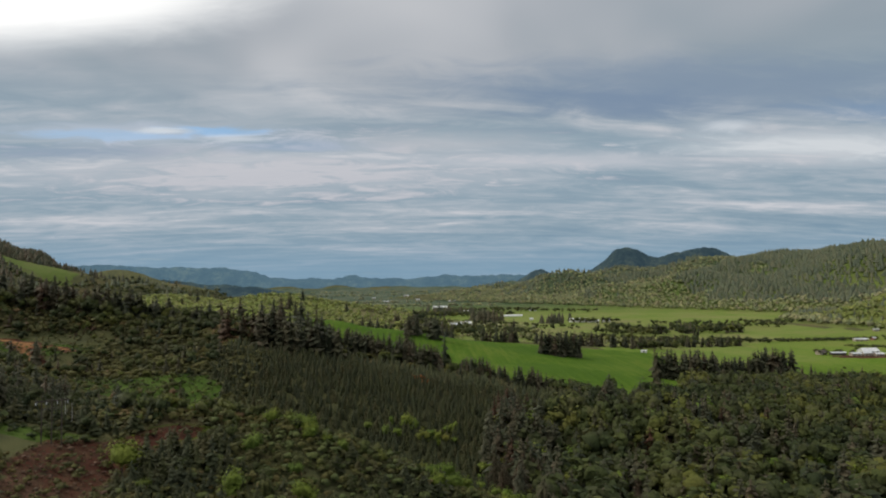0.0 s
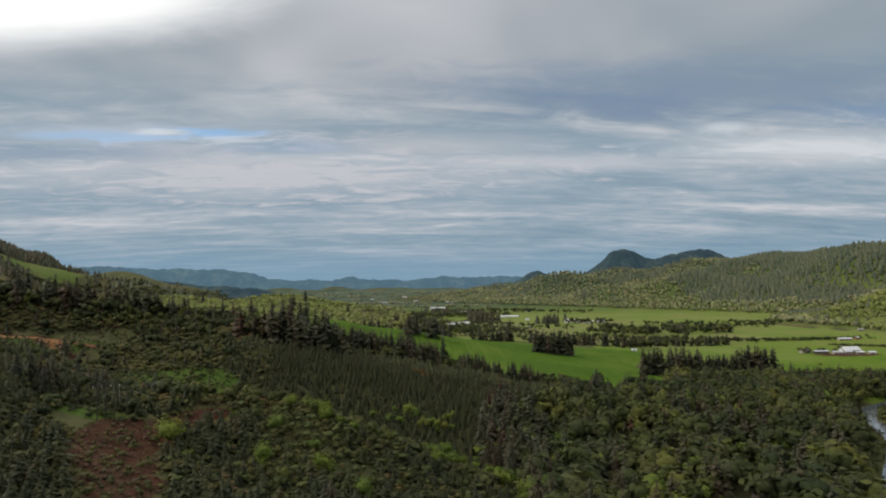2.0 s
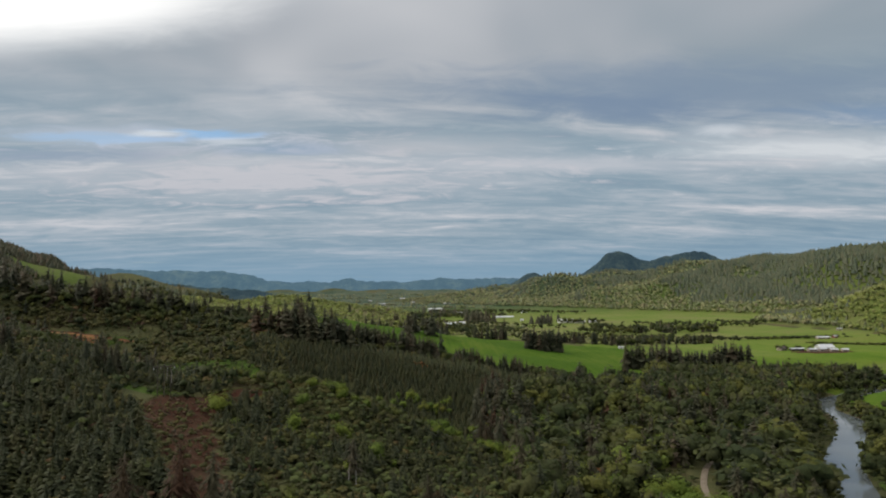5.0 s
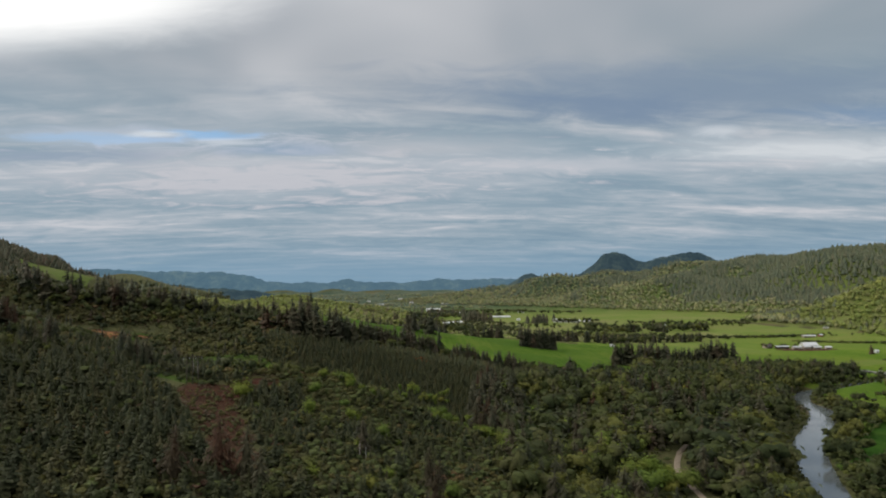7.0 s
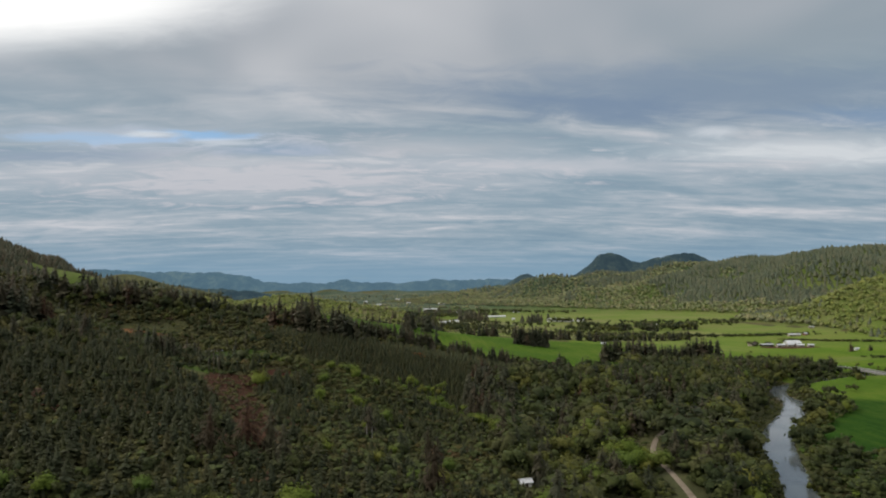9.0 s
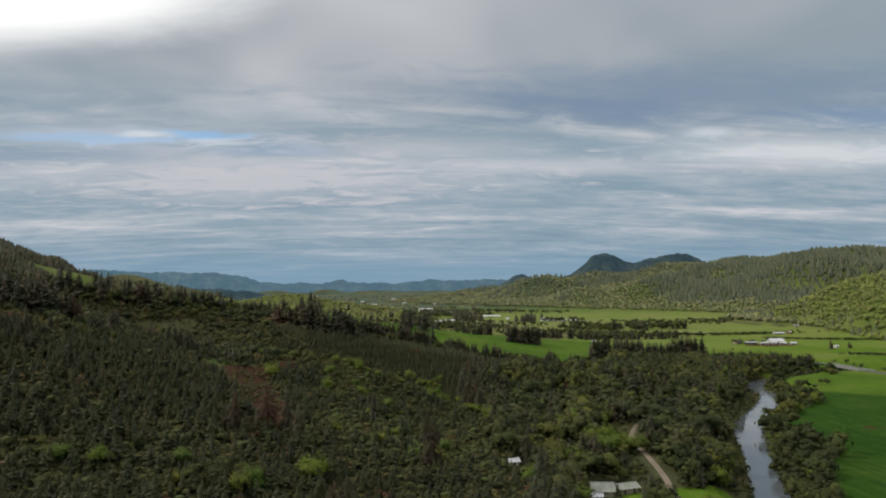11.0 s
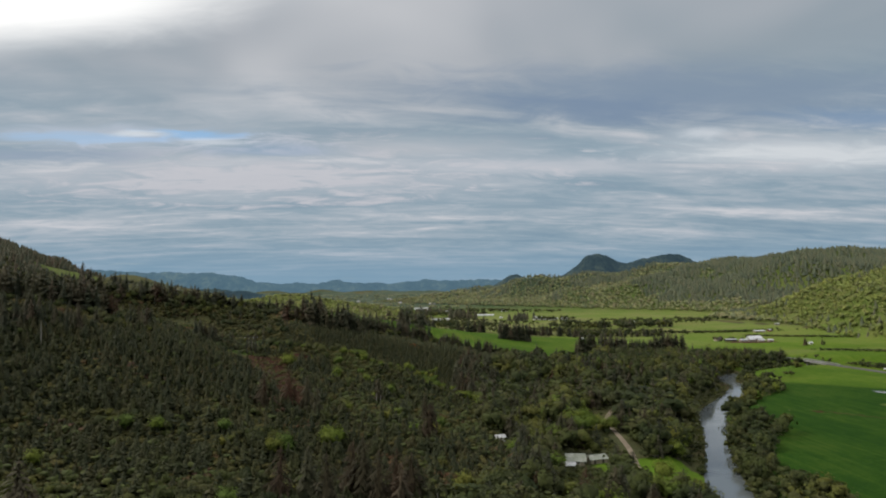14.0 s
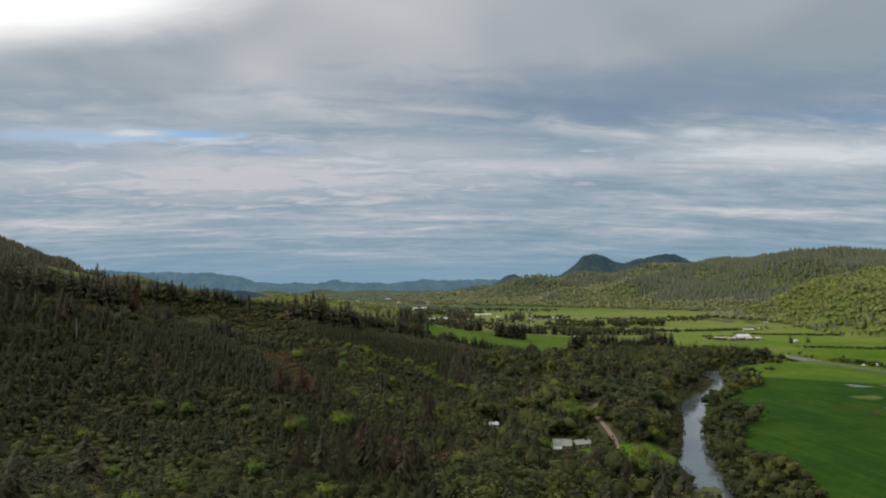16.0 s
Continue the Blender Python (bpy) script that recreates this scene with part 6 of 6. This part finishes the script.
def bridge():
    """Low concrete road bridge with rails on posts."""
    thing = new("road_bridge")
    x0, y0, y1, zd = 440.5, 454, 500, 4.62
    part("deck", box(bmesh.new(), x0, (y0 + y1) / 2, zd - 0.45, 10.4, y1 - y0, 0.8, bevel=0.05), CONCRETE, thing)
    part("roadway", box(bmesh.new(), x0, (y0 + y1) / 2, zd - 0.02, 9.3, y1 - y0, 0.08), ASPHALT, thing, "grey asphalt roadway")
    for s in (-1, 1):
        part("parapet", box(bmesh.new(), x0 + s * 4.95, (y0 + y1) / 2, zd + 0.2, 0.4, y1 - y0, 0.5, bevel=0.03), CONCRETE, thing)
        rail = part("guard_rail", box(bmesh.new(), x0 + s * 4.95, (y0 + y1) / 2, zd + 0.95, 0.10, y1 - y0 + 16, 0.30), GALV, thing)
        for i in range(16):
            yy = y0 - 7 + (y1 - y0 + 14) * i / 15
            part("post", box(bmesh.new(), x0 + s * 4.95, yy, zd + 0.35, 0.14, 0.14, 1.1), GALV, rail)
    for yy in (467, 477, 487):
        for s in (-1, 0, 1):
            part("pier", tube(bmesh.new(), (x0 + s * 3.4, yy, -2.2), (x0 + s * 3.4, yy, zd - 0.8), 0.45, 0.45, 12), CONCRETE, thing)
        part("pier_cap", box(bmesh.new(), x0, yy, zd - 1.05, 9.0, 1.1, 0.5, bevel=0.04), CONCRETE, thing)
    for yy in (y0 + 0.6, y1 - 0.6):
        part("abutment", box(bmesh.new(), x0, yy, zd - 2.6, 10.0, 1.6, 3.6, bevel=0.05), CONCRETE, thing)
    return tagged(thing, "low grey concrete road bridge over the river", "bridge")


def shoal(name, cx, cy, rx, ry, turn, rise, material, label, category):
    """A low bar that stands a little out of the water."""
    bm = bmesh.new()
    bmesh.ops.create_uvsphere(bm, u_segments=26, v_segments=10, radius=1.0)
    for v in bm.verts:
        a = math.atan2(v.co.y, v.co.x)
        k = 1 + 0.15 * math.sin(3 * a + cx) + 0.08 * math.sin(7 * a)
        v.co = Vector((v.co.x * rx * k, v.co.y * ry * k, v.co.z * rise))
    me = bpy.data.meshes.new(name)
    bm.to_mesh(me)
    bm.free()
    me.materials.append(material)
    ob = new(name, me)
    ob.matrix_basis = pose(cx, cy, -0.1, 0, 0, turn)
    return tagged(ob, label, category, kind="structure")


def farm():
    gable("barn", 503, 704, 2, 18, 11, 3.8, 6.8, WHITE_PAINT, WHITE_METAL, "large white dairy barn with a bright metal roof", "barn", 3)
    gable("barn_shed", 480, 692, -3, 10, 6, 2.6, 3.6, TAN_PAINT, GREY_METAL, "low farm shed with a dull metal roof", "shed", 2)
    gable("barn_shed", 492, 692, 2, 9, 7, 3.0, 4.2, TAN_PAINT, GREY_METAL, "low farm shed with a grey metal roof", "shed", 2)
    gable("barn_shed", 503, 688, 0, 9, 6, 2.5, 3.4, TAN_PAINT, WHITE_METAL, "low cattle shed with a white metal roof", "shed", 3)
    gable("barn_shed", 515, 685, -6, 7, 5, 2.4, 3.4, TAN_PAINT, WHITE_METAL, "small shed with a white metal roof beside the barn", "shed", 1)
    gable("barn_shed", 466, 700, 1, 16, 5, 2.6, 3.4, DARK_WOOD, GREY_METAL, "long dark open-fronted shed with a grey roof", "shed", 4)
    gable("farmhouse", 450, 704, 12, 9, 7, 2.8, 4.8, TAN_PAINT, DARK_WOOD, "tan farmhouse with a dark roof among trees", "house", 1, 3)
    gable("field_shed", 543, 640, 8, 4.5, 3.6, 2.3, 3.2, WHITE_PAINT, WHITE_METAL, "small white shed alone in the field", "shed", 1)
    gable("field_barn", 586, 834, -2, 17, 6, 2.6, 3.6, TAN_PAINT, WHITE_METAL, "long low field barn with a white roof", "barn", 3)
    gable("field_shed", 605, 836, 20, 6, 4.5, 2.6, 3.8, RED_SHEET, GREY_METAL, "weathered brown field shed", "shed", 1)
    gable("farmhouse", 664, 912, -20, 7, 5, 2.4, 3.8, TAN_PAINT, MOSSY, "farmhouse with a mossy roof under the hill", "house", 1, 3)


def valley_homes():
    gable("barn", 322, 1216, 0, 34, 13, 4.0, 7.0, WHITE_PAINT, WHITE_METAL, "long white barn with a bright roof", "barn", 3)
    gable("barn_shed", 347, 1208, 4, 16, 9, 3.2, 5.0, WHITE_PAINT, WHITE_METAL, "white farm shed beside the long barn", "shed", 2)
    gable("barn_shed", 372, 1214, -3, 15, 9, 3.2, 5.0, WHITE_PAINT, GREY_METAL, "grey-roofed farm shed beside a long barn", "shed", 2)
    gable("greenhouse", 236, 1440, 3, 42, 9, 2.2, 4.0, WHITE_PAINT, WHITE_METAL, "long low white greenhouse in a field", "greenhouse", 1)
    gable("field_shed", 250, 1300, 0, 6, 5, 2.5, 4.0, WHITE_PAINT, WHITE_METAL, "small white pump shed in a dry field", "shed", 1)
    gable("house", 48, 894, 10, 14, 9, 3.0, 5.6, WHITE_PAINT, GREY_METAL, "white house among dark conifers", "house", 1, 3)
    gable("house", 70, 930, -15, 12, 8, 2.8, 5.2, WHITE_PAINT, GREY_METAL, "white bungalow with a grey roof among trees", "house", 1, 3)
    gable("barn_shed", 96, 1010, 5, 18, 9, 3.2, 5.2, WHITE_PAINT, WHITE_METAL, "white-roofed barn at the edge of the trees", "shed", 2)
    gable("barn_shed", 150, 1592, 0, 34, 13, 4.5, 7.5, WHITE_PAINT, WHITE_METAL, "large white-roofed barn up the valley", "barn", 3)
    gable("barn", 105, 1880, 4, 40, 14, 5.0, 8.0, WHITE_PAINT, WHITE_METAL, "very long white farm building up the valley", "barn", 4)
    gable("house", 470, 1080, 6, 10, 7, 2.8, 5.0, WHITE_PAINT, GREY_METAL, "small white house behind trees", "house", 1, 2)
    gable("house", 331, 1700, 0, 16, 10, 3.0, 5.5, WHITE_PAINT, GREY_METAL, "white house at the foot of the ridge", "house", 1, 3)
    gable("field_trailer", 256, 706, -12, 6, 2.4, 2.2, 2.7, WHITE_PAINT, WHITE_METAL, "small white trailer at the pasture's edge", "trailer", 1, over=0.1)
    gable("house", 331, 524, 15, 9, 7, 2.6, 4.4, WHITE_PAINT, WHITE_METAL, "small house with a white roof at the field's edge", "house", 1, 2)
    for i, (hx, hy) in enumerate(((-260, 2250), (-180, 2330), (-60, 2500), (60, 2620), (-320, 2700), (180, 2420), (-120, 2850), (20, 2950), (-420, 2480))):
        gable("house", hx, hy, 37 * i % 60 - 30, 16 + 5 * (i % 3), 9, 3.4, 6.0, TAN_PAINT, WHITE_METAL if i % 4 == 1 else GREY_METAL, "pale house far up the valley", "house", 1, 2, group="far houses")


def riverside_home():
    thing = gable("cottage", 71.8, 107.5, -8, 8.4, 6.6, 2.5, 4.8, TAN_PAINT, MOSSY, "riverside cottage with a pale mossy roof", "cottage", 1, 3)
    wing = gable("garage", 82.5, 110, 14, 8.6, 5.0, 2.3, 3.6, TAN_PAINT, MOSSY, "low garage with a pale mossy roof", "garage", 2)
    gable("woodshed", 67, 99.5, -4, 4, 3, 2.1, 2.8, TAN_PAINT, WHITE_METAL, "small white-roofed woodshed beside the cottage", "shed", 1)
    gable("garden_shed", 40, 127, 12, 4.0, 2.8, 2.2, 3.0, WHITE_PAINT, WHITE_METAL, "small white garden shed among trees", "shed", 1)
    truck(104.5, 83.5, 160, CAR_WHITE, "white pickup truck parked on grass")


farm()
valley_homes()
riverside_home()
bridge()
three_pole_tower()
truck(464, 407, 100, CAR_WHITE, "white pickup truck parked by the road")
trailer(472, 398, 97)
for i, (sx, sy, sh, sr) in enumerate(((-92.6, 193.5, 8, 0.13), (-91.2, 194.3, 6.5, 0.12), (-20, 133, 6.5, 0.2), (-17.8, 133.5, 5.5, 0.18), (-162, 101, 10, 0.25), (130, 262, 9, 0.25),
                                      (-10, 10, 7, 0.2), (0, 12, 6, 0.18), (-196, 132, 8, 0.2))):
    snag(sx, sy, sh, sr, 200 + i)
orange = tree_model("orange_leaved_tree", leafy_shape(301, 0.42, 6, 46, 0.07, 0.12), AMBER, BARK, trunk_shape(0.6, 0.022, 6, 3, 301),
                    "small tree with bright orange spring leaves", "tree", "")
for ox, oy, oh in ((74, 200, 8.0), (8, 369, 3.6), (11, 371, 4.2), (14, 368, 3.2), (11, 366, 2.8), (6, 372, 3.0)):
    copy_thing(orange, Matrix.LocRotScale((ox, oy, height(ox, oy)), Euler((0, 0, ox)), (oh * 1.3, oh * 1.3, oh)))
orange.matrix_basis = Matrix.LocRotScale((41.7, 288.6, height(41.7, 288.6)), Euler((0, 0, 0.4)), (6.5, 6.5, 7))
shoal("gravel_bar", 279, 364, 3.2, 9, -38, 0.55, GRAVEL, "pale gravel bar at the river's edge", "gravel bar")
shoal("islet", 119, 44, 4.0, 9.5, -18, 0.8, REEDS, "low green islet of reeds in the river", "islet")
